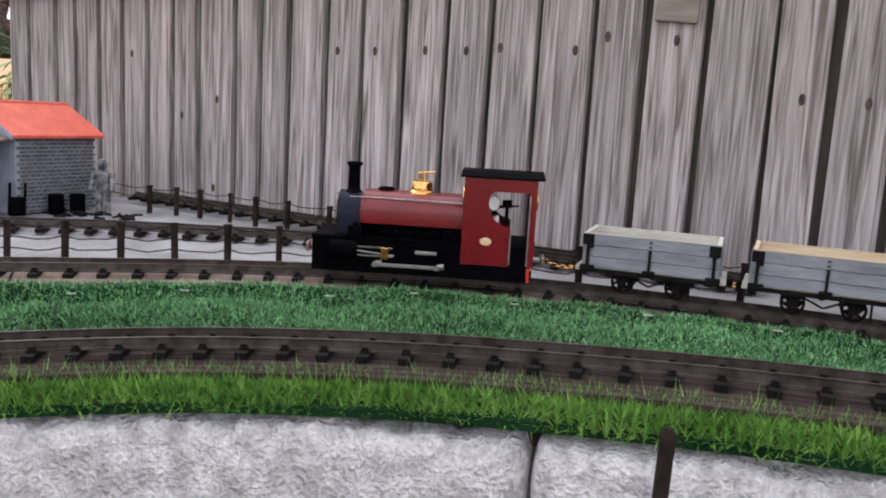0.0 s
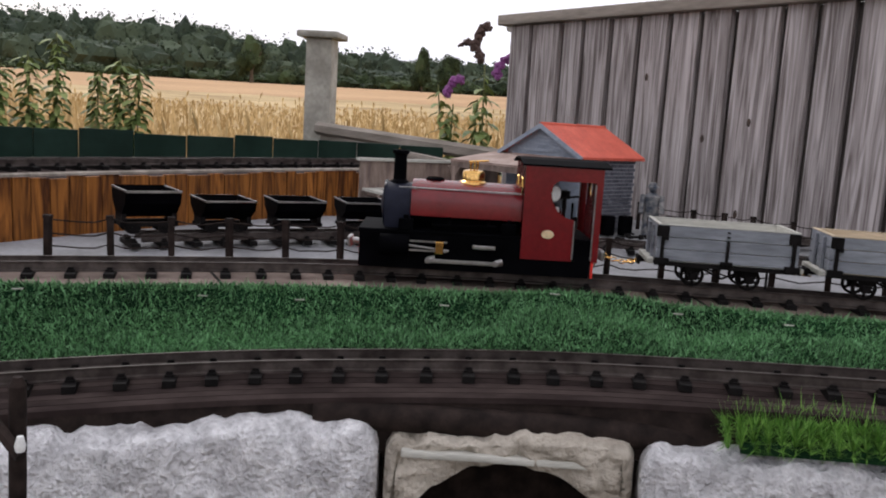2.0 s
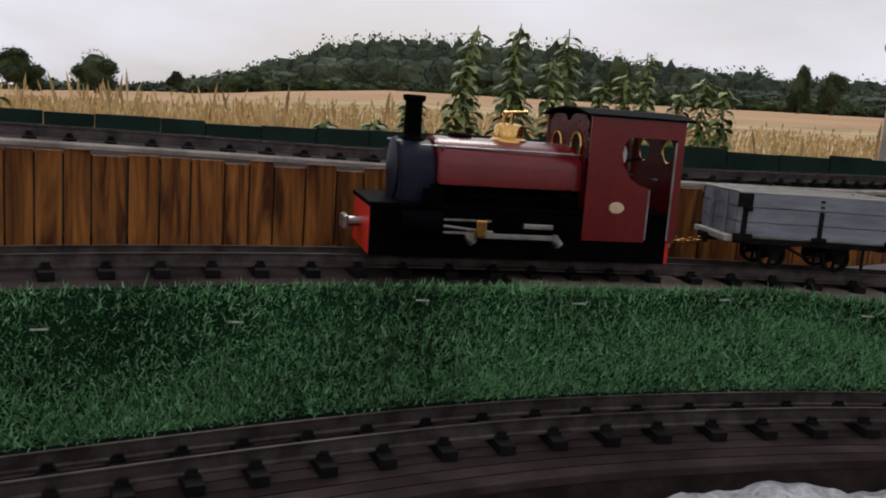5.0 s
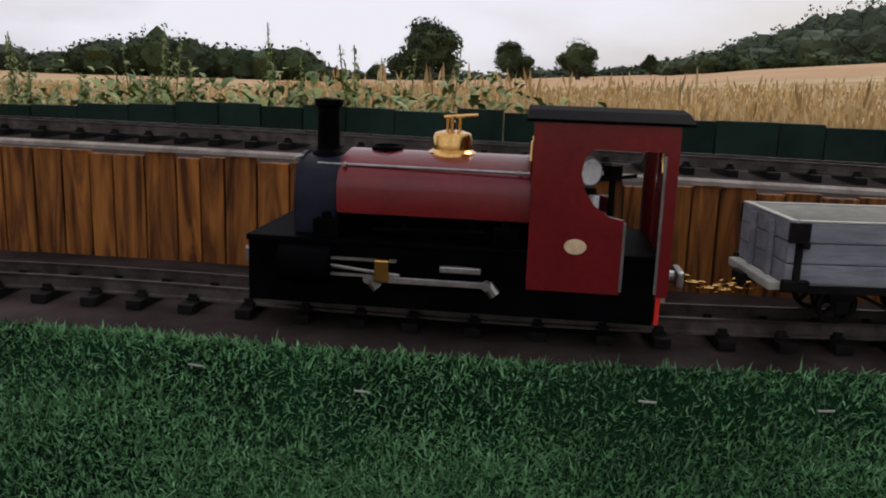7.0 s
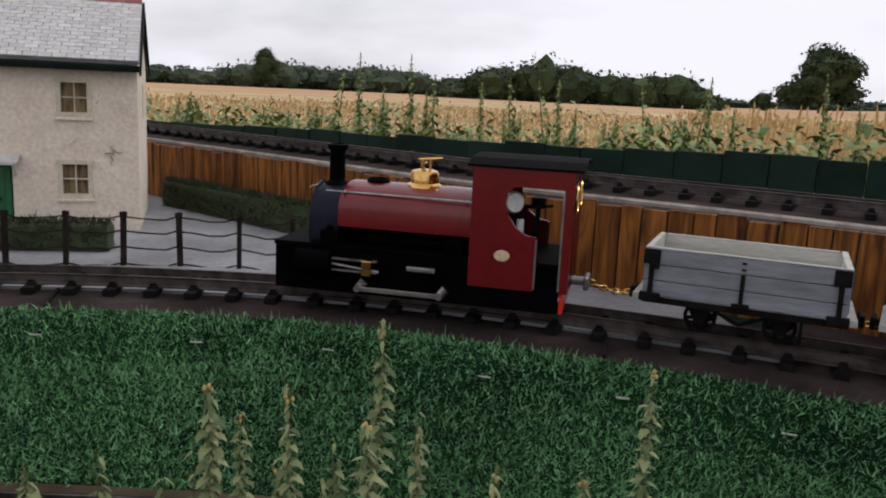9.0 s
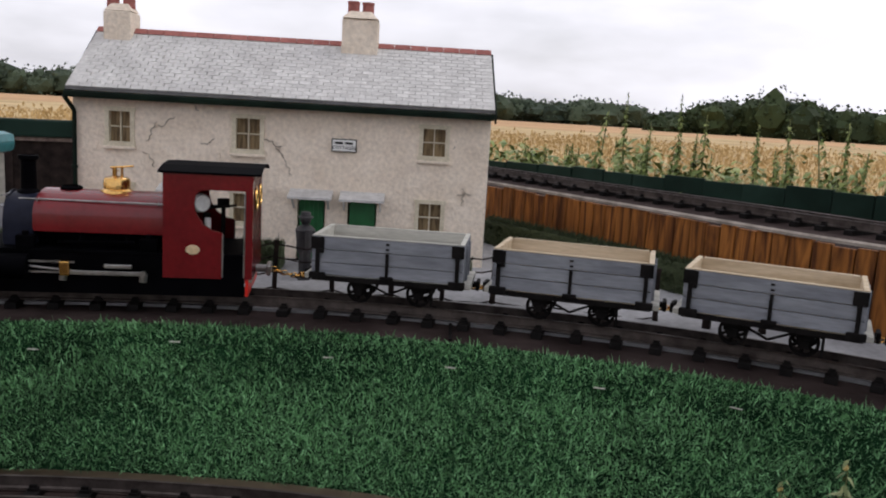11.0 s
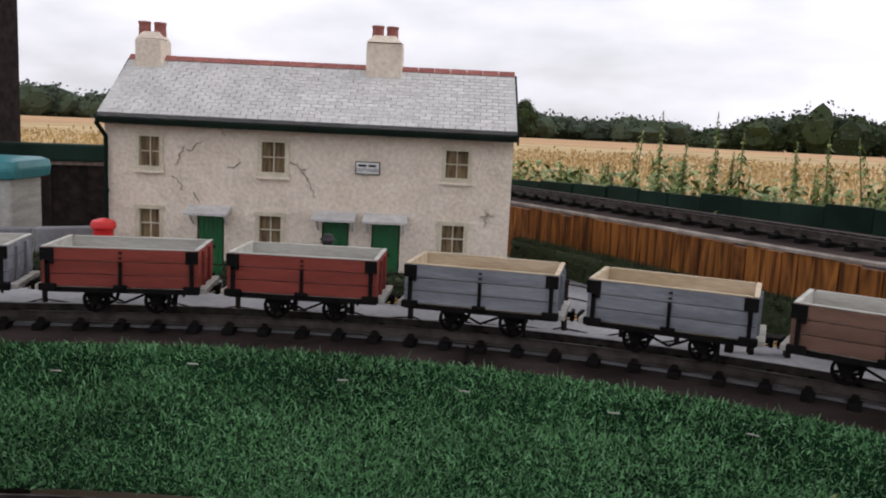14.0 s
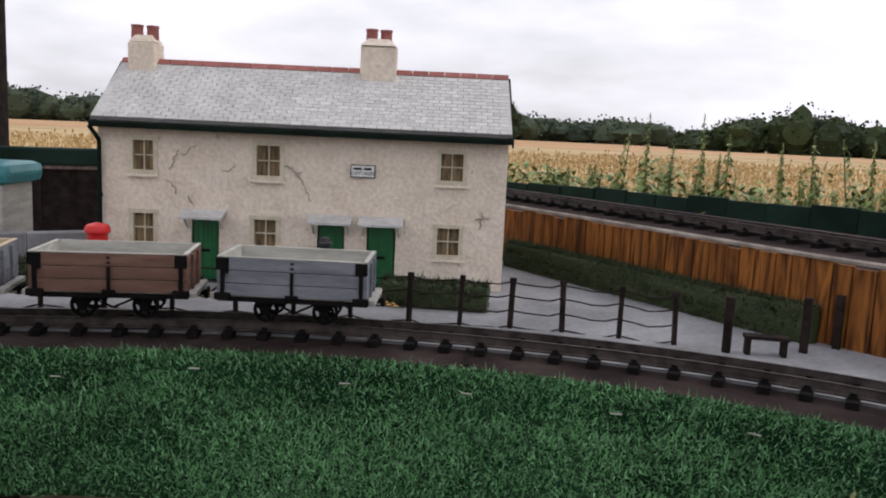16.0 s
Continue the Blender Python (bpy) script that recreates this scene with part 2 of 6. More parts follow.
    figure_pale=material("pale_painted_figure", (0.03, 0.04, 0.06), (0.24, 0.23, 0.22), 90, 0.7, spread=0.1),
    postbox=material("pillar_box_red", (0.60, 0.012, 0.012), (0.68, 0.02, 0.02), 30, 0.35, bump=0.0, spread=0.0),
    teal=material("teal_plastic", (0.02, 0.17, 0.19), (0.04, 0.22, 0.24), 30, 0.4, bump=0.0, spread=0.0),
)


# ---- mesh helpers ----
def box(bm, x0, x1, y0, y1, z0, z1, bevel=0.0):
    m = Matrix.Translation(((x0 + x1) / 2, (y0 + y1) / 2, (z0 + z1) / 2)) @ Matrix.Diagonal((abs(x1 - x0), abs(y1 - y0), abs(z1 - z0), 1))
    g = bmesh.ops.create_cube(bm, size=1, matrix=m)
    if bevel:
        bmesh.ops.bevel(bm, geom=list({e for v in g["verts"] for e in v.link_edges}), offset=bevel, segments=2, affect="EDGES", profile=0.6)
    return bm


def rod(bm, a, b, r, r2=None, seg=10):
    a, b = Vector(a), Vector(b)
    d = b - a
    m = Matrix.Translation((a + b) / 2) @ d.to_track_quat("Z", "Y").to_matrix().to_4x4()
    bmesh.ops.create_cone(bm, cap_ends=True, segments=seg, radius1=r, radius2=r if r2 is None else r2, depth=d.length, matrix=m)
    return bm


def lathe(bm, profile, m=None, seg=20):
    """Turned body about z from (radius, height) pairs."""
    m = m or Matrix()
    rings = []
    for r, z in profile:
        rings.append([bm.verts.new(m @ Vector((r * math.cos(2 * math.pi * k / seg), r * math.sin(2 * math.pi * k / seg), z))) for k in range(seg)])
    for a, b in zip(rings, rings[1:]):
        for k in range(seg):
            bm.faces.new((a[k], a[(k + 1) % seg], b[(k + 1) % seg], b[k]))
    bm.faces.new(rings[-1])
    bm.faces.new(list(reversed(rings[0])))
    return bm


def prism(bm, outline, y0, y1, m=None):
    """Outline in x, z drawn out from y0 to y1."""
    m = m or Matrix()
    a = [bm.verts.new(m @ Vector((x, y0, z))) for x, z in outline]
    b = [bm.verts.new(m @ Vector((x, y1, z))) for x, z in outline]
    n = len(a)
    bm.faces.new(a)
    bm.faces.new(list(reversed(b)))
    for k in range(n):
        bm.faces.new((a[k], b[k], b[(k + 1) % n], a[(k + 1) % n]))
    return bm


def to_mesh(bm, mat, name, smooth=False):
    bmesh.ops.recalc_face_normals(bm, faces=bm.faces)
    me = bpy.data.meshes.new(name)
    bm.to_mesh(me)
    bm.free()
    me.materials.append(mat)
    if smooth:
        me.shade_smooth()
        me.set_sharp_from_angle(angle=radians(35))
    return me


def part(name, bm, mat, parent, label="", smooth=False, kind=""):
    ob = new(name, to_mesh(bm, mat, name, smooth))
    ob.parent = parent
    return tagged(ob, label, kind=kind)


def thing(name, label, category, m=None, group="", kind=""):
    ob = new(name)
    ob.matrix_basis = m or Matrix()
    return tagged(ob, label, category, group, kind)


def raw(name, verts, faces, mat, parent=None, label="", category="", kind="", smooth=False, group=""):
    me = bpy.data.meshes.new(name)
    me.from_pydata([tuple(v) for v in verts], [], faces)
    me.materials.append(mat)
    if smooth:
        me.shade_smooth()
    ob = new(name, me)
    ob.parent = parent
    return tagged(ob, label, category, group, kind)


def piece(name, me, m, parent):
    ob = new(name, me)
    ob.parent = parent
    ob.matrix_basis = m
    return ob


B = bmesh.new


# ---- plan curves ----
def spline(points, step=0.01, smooth=8, closed=False):
    """Even steps along a smoothed curve through the points."""
    p = np.array(points, float)
    if closed:
        p = np.vstack([p, p[:1]])
    d = np.r_[0, np.cumsum(np.linalg.norm(np.diff(p[:, :2], axis=0), axis=1))]
    s = np.arange(0, d[-1], step)
    q = np.stack([np.interp(s, d, p[:, k]) for k in range(p.shape[1])], 1)
    w = np.hanning(2 * int(smooth * 0.02 / step) + 3)
    w /= w.sum()
    h = len(w) // 2
    for _ in range(2):
        pad = np.vstack([q[-h:], q, q[:h]]) if closed else np.vstack([2 * q[0] - q[h:0:-1], q, 2 * q[-1] - q[-2:-h - 2:-1]])
        q = np.stack([np.convolve(pad[:, k], w, "valid") for k in range(p.shape[1])], 1)
    return q


def tangent(c, closed=False):
    t = np.roll(c, -1, 0) - np.roll(c, 1, 0) if closed else np.gradient(c, axis=0)
    t = t[:, :2]
    return t / np.linalg.norm(t, axis=1, keepdims=True)


def offset(c, d, closed=False):
    """Moves a curve by d to the outside of the loop (to the right of travel)."""
    t = tangent(c, closed)
    o = c.copy()
    o[:, 0] += t[:, 1] * d
    o[:, 1] -= t[:, 0] * d
    return o


def length_of(c):
    return np.r_[0, np.cumsum(np.linalg.norm(np.diff(c[:, :2], axis=0), axis=1))]


# inner sleeper ends of the upper loop, in the train's direction
ENDS = [(0.95, 0.2), (0.62, 0.62), (0.22, 0.86), (-0.12, 0.95), (-0.30, 0.96), (-0.485, 0.937), (-0.663, 0.875), (-0.957, 0.76), (-1.118, 0.665),
        (-1.36, 0.43), (-1.55, 0.17), (-1.67, -0.08), (-1.735, -0.278), (-1.768, -0.55), (-1.803, -0.70), (-1.884, -0.95), (-1.908, -1.10), (-1.919, -1.25),
        (-1.924, -1.40), (-1.898, -1.57), (-1.848, -1.72), (-1.775, -1.87), (-1.675, -2.01), (-1.5, -2.2), (-1.2, -2.42), (-0.8, -2.55), (-0.3, -2.55),
        (0.3, -2.4), (0.8, -1.9), (1.1, -1.2), (1.1, -0.4)]
EDGE0 = spline(ENDS, 0.01, 6, True)
MAIN = offset(EDGE0, 0.033, True)          # centre line
wide = np.interp(EDGE0[:, 1], [-0.9, -0.4], [1.0, 0.0])[:, None]
DECK_IN = offset(EDGE0, -0.042, True) * (1 - wide) + offset(EDGE0, -0.056, True) * wide   # inner edge of the deck
MAIN_S = length_of(MAIN)
RAIL_TOP = 0.017

# inner sleeper ends of the lower line, with its falling gradient
LOW = spline([(0.75, 0.25, 0.02), (0.45, 0.48, 0.015), (0.2, 0.6, 0.01), (-0.041, 0.66, 0.0), (-0.27, 0.69, -0.01), (-0.487, 0.681, -0.02), (-0.818, 0.595, -0.04), (-1.04, 0.475, -0.052),
              (-1.19, 0.335, -0.058), (-1.372, 0.128, -0.068), (-1.49, -0.09, -0.077), (-1.545, -0.284, -0.083), (-1.635, -0.7, -0.095), (-1.69, -1.1, -0.10),
              (-1.668, -1.42, -0.10), (-1.58, -1.70, -0.10), (-1.44, -1.93, -0.10), (-1.2, -2.1, -0.10), (-0.9, -2.2, -0.10)], 0.01, 6)
LOW_MID, LOW_OUT, LOW_IN = offset(LOW, 0.033), offset(LOW, 0.085), offset(LOW, -0.035)


def at(c, s, closed=False):
    """Point and heading at distance s."""
    d = length_of(c)
    if closed:
        s = s % d[-1]
    p = np.array([np.interp(s, d, c[:, k]) for k in range(c.shape[1])])
    q = np.array([np.interp(min(s + 0.01, d[-1]), d, c[:, k]) for k in range(c.shape[1])]) - np.array([np.interp(max(s - 0.01, 0), d, c[:, k]) for k in range(c.shape[1])])
    return p, math.degrees(math.atan2(q[1], q[0]))


def ribbon(name, a, b, za, zb, mat, depth=0.0, parent=None, label="", category="", kind="structure", closed=False):
    """A strip between two curves of equal count, with an upstand below curve a of the given depth."""
    n = len(a)
    v = [(*p[:2], za if np.isscalar(za) else za[i]) for i, p in enumerate(a)] + [(*p[:2], zb if np.isscalar(zb) else zb[i]) for i, p in enumerate(b)]
    last = n if closed else n - 1
    f = [(i, (i + 1) % n, n + (i + 1) % n, n + i) for i in range(last)]
    if depth:
        v += [(x, y, z - depth) for x, y, z in v[:2 * n]]
        f += [(2 * n + i, 2 * n + (i + 1) % n, (i + 1) % n, i) for i in range(last)]
        f += [(n + i, n + (i + 1) % n, 3 * n + (i + 1) % n, 3 * n + i) for i in range(last)]
        f += [(3 * n + i, 3 * n + (i + 1) % n, 2 * n + (i + 1) % n, 2 * n + i) for i in range(last)]
    return raw(name, v, f, mat, parent, label, category, kind)


def near(c, p):
    return int(np.argmin(((c[:, :2] - np.array(p)[:2]) ** 2).sum(1)))


# ---- ground, fields and the raised boards ----
def rise(az):
    """How the land lifts towards the hill, in degrees, by direction (degrees left of +y)."""
    return float(np.interp(az, [-60, 0, 30, 55, 62, 67, 74, 82, 90, 120, 150, 200], [1.8, 2.2, 2.2, 1.9, 1.3, 0.7, 0.25, -0.25, -0.42, -0.45, -0.5, -0.4]))


def land(x, y, base):
    r = math.hypot(x + 1.2, y + 0.4)
    az = math.degrees(math.atan2(-(x + 1.2), y + 0.4))
    return base + max(0, r - 8) * math.tan(radians(rise(az)))


def disc(name, radii, base, mat, label, category, kind="structure", bumpy=0.0):
    v, f, k = [], [], 144
    for r in radii:
        for i in range(k):
            a = 2 * math.pi * i / k
            x, y = -1.2 - r * math.sin(a), -0.4 + r * math.cos(a)
            v.append((x, y, land(x, y, base) + bumpy * noise.noise((x * 0.7, y * 0.7, 0))))
    for j in range(len(radii) - 1):
        for i in range(k):
            f.append((j * k + i, j * k + (i + 1) % k, (j + 1) * k + (i + 1) % k, (j + 1) * k + i))
    if radii[0] < 0.2:
        f.append(tuple(range(k - 1, -1, -1)))
    return raw(name, v, f, mat, None, label, category, kind, smooth=True)


disc("ground", [0.1, 3, 8, 20, 60, 150, 400, 1200, 3500], -0.9, M["soil"], "garden soil and open land reaching the horizon", "ground")
disc("wheat_field", [3.1, 3.6, 4.4, 6, 8, 12, 18, 26, 34], -0.16, M["crop"], "ripe golden wheat crop behind the green fence", "field", "stuff", 0.05)
disc("stubble_field", [34.2, 45, 60, 80, 110, 140, 400], -0.30, M["stubble"], "cut orange stubble field beyond the wheat", "field", "stuff")

OUTER = offset(EDGE0, 0.125, True)
deck = ribbon("deck_upper", DECK_IN, OUTER, 0.0, 0.0, M["deck"], 0.03, None, "dark brown raised board under the upper track", "deck", closed=True)
f0, f1 = near(EDGE0, (-1.45, 0.33)), near(EDGE0, (-1.96, -1.14))
ribbon("deck_strip", offset(EDGE0, 0.126, True)[f0:f1], offset(EDGE0, 0.21, True)[f0:f1], -0.001, -0.001, M["deck"], 0.02, deck, "dark deck strip along the plank wall", kind="")
p0, p1 = near(DECK_IN, (0.3, 0.78)), near(DECK_IN, (-1.60, -0.02))
ribbon("deck_board", offset(EDGE0, -0.039, True)[p0:p1], offset(EDGE0, 0.12, True)[p0:p1], 0.0016, 0.0016, M["deck_pale"], 0.0015, deck, "pale pinkish worn deck board", kind="")
for jx, jy in ((-0.76, 0.86), (-1.22, 0.60), (-1.80, -1.72), (-1.87, -1.25), (-1.45, 0.33)):
    jp, jh = at(MAIN, MAIN_S[near(MAIN, (jx, jy))])
    jb = raw("deck_joint", [(-0.0015, -0.085, 0.0022), (0.0015, -0.085, 0.0022), (0.0015, 0.072, 0.0022), (-0.0015, 0.072, 0.0022), (-0.0015, -0.085, -0.01), (0.0015, -0.085, -0.01), (0.0015, 0.072, -0.01), (-0.0015, 0.072, -0.01)],
             [(0, 1, 2, 3), (0, 4, 5, 1), (1, 5, 6, 2), (2, 6, 7, 3), (3, 7, 4, 0)], M["iron"], deck, "dark open joint")
    jb.matrix_basis = pose(jp[0], jp[1], 0, 0, 0, jh + 8)
low_deck = ribbon("deck_lower", LOW_IN, LOW_OUT, LOW_IN[:, 2] - 0.004, LOW_OUT[:, 2] - 0.004, M["post"], 0.045, None, "grooved brown deck boards under the lower track", "deck")

for q in np.arange(-0.036, 0.084, 0.0135):
    ca, cb = offset(LOW, q), offset(LOW, q + 0.0118)
    ribbon("deck_slat", ca, cb, ca[:, 2], cb[:, 2], M["deck"], 0.005, low_deck, kind="")

# yard boards
FENCE_A, FENCE_DIR = np.array((-1.447, 1.933)), np.array((1.475, -0.679)) / 1.6237
i0, i1 = near(OUTER, (0.55, 0.72)), near(OUTER, (-1.55, 0.48))
inner = OUTER[i0:i1:4] if i0 < i1 else OUTER
k = len(inner)
outer_line = np.array([np.interp(np.linspace(0, 1, k), [0, 0.45, 0.62, 0.8, 1], [0.85, -0.35, -1.0, -1.50, -1.60]), np.interp(np.linspace(0, 1, k), [0, 0.45, 0.62, 0.8, 1], [0.89, 1.44, 1.72, 1.15, 0.47])]).T
ribbon("yard_board", inner, outer_line, -0.003, -0.003, M["yard"], 0.03, None, "pale grey felted yard board beside the upper track", "yard")
j0, j1 = near(OUTER, (-2.06, -1.1)), near(OUTER, (-1.3, -2.5))
inner2 = offset(EDGE0, 0.021, True)[j0:j1:4]
k = len(inner2)
outer2 = np.array([np.interp(np.linspace(0, 1, k), [0, 0.3, 0.7, 1], [-2.16, -2.42, -2.7, -2.1]), np.interp(np.linspace(0, 1, k), [0, 0.3, 0.7, 1], [-1.2, -1.9, -2.5, -3.2])]).T
ribbon("cottage_yard_board", inner2, outer2, 0.003, 0.003, M["yard"], 0.02, None, "pale grey felted board around the cottages", "yard")

# the green carpet bank between the two lines
b0, b1 = near(DECK_IN, (0.6, 0.5)), near(DECK_IN, (-1.1, -2.42))
top = DECK_IN[b0:b1]
foot = np.array([LOW_OUT[near(LOW_OUT, p)] for p in top])
for _ in range(6):
    foot[1:-1] = (foot[:-2] + foot[1:-1] * 2 + foot[2:]) / 4
ROWS_N = 15


def bank(i, u):
    a, b = np.array((*top[i, :2], 0.004)), foot[i]
    z_end = b[2] + 0.006
    p = a[:2] * (1 - u) + b[:2] * u
    fold = 0.026 * noise.noise((p[0] * 5, p[1] * 5, 3.0)) + 0.010 * noise.noise((p[0] * 14, p[1] * 14, 6.0)) + 0.009 * noise.noise((i * 0.035, u * 2, 8.0))
    z = a[2] + (z_end - a[2]) * (u ** 0.8) + fold * math.sin(math.pi * u) + 0.010 * math.sin(math.pi * min(1, u * 4)) * (u < 0.25)
    return np.array((p[0], p[1], z))


n = len(top)
grid = np.array([[bank(i, j / (ROWS_N - 1)) for j in range(ROWS_N)] for i in range(n)])
raw("grass_carpet", grid.reshape(-1, 3), [(i * ROWS_N + j, (i + 1) * ROWS_N + j, (i + 1) * ROWS_N + j + 1, i * ROWS_N + j + 1) for i in range(n - 1) for j in range(ROWS_N - 1)],
    M["turf"], None, "dark green artificial grass carpet draped over the bank", "artificial grass", "structure", True)
rng = np.random.default_rng(4)


def blades(base, normal, height, width, lean, name, mat, label, category, parent=None):
    """Thin triangles standing on the given places."""
    k = len(base)
    a = rng.uniform(0, 2 * math.pi, k)
    side = np.stack([np.cos(a), np.sin(a), np.zeros(k)], 1) * (width / 2)
    h = (height * rng.uniform(0.6, 1.25, k))[:, None]
    tip = base + normal * h + rng.normal(0, lean, (k, 3)) * h
    v = np.stack([base - side, base + side, tip], 1).reshape(-1, 3)
    return raw(name, v, [(3 * i, 3 * i + 1, 3 * i + 2) for i in range(k)], mat, parent, label, category, "stuff")


K = 430000
ii, uu = rng.uniform(0, n - 1.001, K), rng.uniform(0, 1, K) ** 0.9
gi, gj = ii.astype(int), np.minimum((uu * (ROWS_N - 1)).astype(int), ROWS_N - 2)
fi, fj = (ii - gi)[:, None], (uu * (ROWS_N - 1) - gj)[:, None]
P = (grid[gi, gj] * (1 - fi) + grid[gi + 1, gj] * fi) * (1 - fj) + (grid[gi, gj + 1] * (1 - fi) + grid[gi + 1, gj + 1] * fi) * fj
inward = P - np.array((-0.3, -0.6, 0))
inward[:, 2] = 0
nor = -inward / np.linalg.norm(inward, axis=1, keepdims=True) * 0.55 + np.array((0, 0, 0.8))
blades(P, nor, 0.0030, 0.0017, 0.9, "grass_pile", M["grass"], "short green artificial grass pile on the bank", "artificial grass")


# ---- track ----
def make_track(name, mid, label, s0, s1, z=None, pitch=0.038, closed=False):
    d = length_of(mid)
    line = thing(name, label, "railway track", kind="structure")
    zc = mid[:, 2] if mid.shape[1] > 2 else np.full(len(mid), z)
    sel = np.arange(len(mid)) if closed else np.where((d >= s0) & (d <= s1))[0]
    for side in (-0.017, 0.017):
        c = offset(mid, side, closed)[sel]
        t = tangent(mid, closed)[sel]
        prof = [(-0.0026, 0.0065), (-0.0026, 0.008), (-0.0008, 0.009), (-0.0008, 0.0145), (-0.0013, 0.017), (0.0013, 0.017), (0.0008, 0.0145), (0.0008, 0.009), (0.0026, 0.008), (0.0026, 0.0065)]
        k = len(prof)
        v = [(c[i, 0] + t[i, 1] * o, c[i, 1] - t[i, 0] * o, zc[sel[i]] + h) for i in range(len(sel)) for o, h in prof]
        m = len(sel)
        f = [(i * k + j, i * k + j + 1, ((i + 1) % m) * k + j + 1, ((i + 1) % m) * k + j) for i in range(m if closed else m - 1) for j in range(k - 1)]
        raw("rail", v, f, M["rail"], line)
    bm = box(B(), -0.0055, 0.0055, -0.033, 0.033, 0.0002, 0.0068, 0.0008)
    for y in (-0.017, 0.017):
        box(bm, -0.004, 0.004, y - 0.006, y + 0.006, 0.0066, 0.0088)
        box(bm, -0.0028, 0.0028, y - 0.005, y - 0.0030, 0.0086, 0.0115)
        box(bm, -0.0028, 0.0028, y + 0.0030, y + 0.005, 0.0086, 0.0115)
    me = to_mesh(bm, M["sleeper"], "sleeper")
    s = s0
    while s < s1:
        p, head = at(mid, s)
        zz = p[2] if len(p) > 2 else z
        piece("sleeper", me, pose(p[0], p[1], zz, 0, 0, head + random.uniform(-1.5, 1.5)), line)
        s += pitch * random.choice((0.94, 1, 1, 1.06))
    return line


make_track("track_upper", MAIN, "brown flat-bottom rails on black plastic sleepers, upper loop", 0.0, MAIN_S[-1], 0.0, closed=True)
make_track("track_lower", LOW_MID, "brown flat-bottom rails on black plastic sleepers, lower line", 0.05, length_of(LOW_MID)[-1] - 0.05)

# ---- brown plank wall with the outer line on top ----
WALL = spline([(-1.35, 1.70), (-1.46, 1.35), (-1.53, 1.0), (-1.56, 0.72), (-1.57, 0.44), (-1.64, 0.275), (-1.73, 0.11), (-1.80, -0.06), (-1.875, -0.28), (-1.925, -0.50), (-1.965, -0.68), (-2.045, -0.95), (-2.09, -1.15),
               (-2.128, -1.42), (-2.25, -1.68), (-2.39, -2.0), (-2.55, -2.35), (-2.72, -2.75)], 0.01, 5)
WALL_S = length_of(WALL)


def wall_top(s):
    return float(np.interp(s, [0, 1.8, 2.6, 3.2, 5], [0.078, 0.079, 0.092, 0.096, 0.088]))


plank_wall = thing("plank_wall", "orange-brown stained vertical plank retaining wall beside the upper track", "wall", kind="structure")
widths = [0.021, 0.025, 0.028]
meshes = {}
for w in widths:
    for v in range(3):
        bm = box(B(), -w / 2 + 0.0004, w / 2 - 0.0004, -0.004, 0.004, -0.02, 0.075 + 0.002 * v, 0.0012)
        for q in bm.verts:
            q.co.y += 0.0012 * noise.noise((q.co.x * 60 + v * 9, q.co.z * 40, w * 900))
        meshes[w, v] = to_mesh(bm, M["plank"], "plank")
s = 0.02
while s < WALL_S[-1] - 0.03:
    w = random.choice(widths)
    p, head = at(WALL, s + w / 2)
    m = pose(p[0], p[1], wall_top(s) - 0.079, random.uniform(-0.8, 0.8), 0, head)
    piece("plank", meshes[w, random.randrange(3)], m, plank_wall)
    s += w + 0.0006
tops = np.array([wall_top(q) for q in WALL_S])
OUT_A, OUT_B = offset(WALL, 0.005), offset(WALL, 0.34)
ribbon("deck_outer", OUT_A, OUT_B, tops - 0.005, tops - 0.005, M["deck"], 0.006, None, "dark board carrying the outer track above the plank wall", "deck")
edge = ribbon("wall_coping", offset(WALL, -0.0070), offset(WALL, -0.003), tops + 0.0035, tops + 0.0055, M["timber"], 0.003, None, "pale worn coping strip along the plank wall", "coping")
OUT_MID = np.c_[offset(WALL, 0.15)[:, :2], tops - 0.005]
make_track("track_outer", OUT_MID, "dark rails on black sleepers on the outer raised board", 0.05, length_of(OUT_MID)[-1] - 0.05)

# ---- green board fence ----
GREEN = spline([(-1.75, 2.2, 0.10), (-2.2, 1.95, 0.10), (-2.65, 1.5, 0.10), (-2.9, 0.9, 0.09), (-3.03, 0.4, 0.085), (-3.11, 0.0, 0.085), (-3.34, -0.8, 0.085), (-3.5, -1.4, 0.065),
                (-3.63, -1.92, 0.05), (-3.78, -2.62, 0.04), (-3.95, -3.4, 0.03), (-3.9, -4.4, 0.03)], 0.01, 3)
green = thing("green_fence", "dark green painted board fence behind the outer track", "fence", kind="structure")
GS = length_of(GREEN)
s = 0.01
while s < GS[-1] - 0.15:
    w = random.uniform(0.10, 0.15)
    p, head = at(GREEN, s + w / 2)
    bm = box(B(), -w / 2 + 0.001, w / 2 - 0.001, -0.008, 0.008, -0.95, random.uniform(-0.006, 0.006), 0.002)
    ob = part("board", bm, M["green_board"], green)
    ob.matrix_basis = pose(p[0], p[1], p[2], 0, 0, head + random.uniform(-3, 3))
    s += w

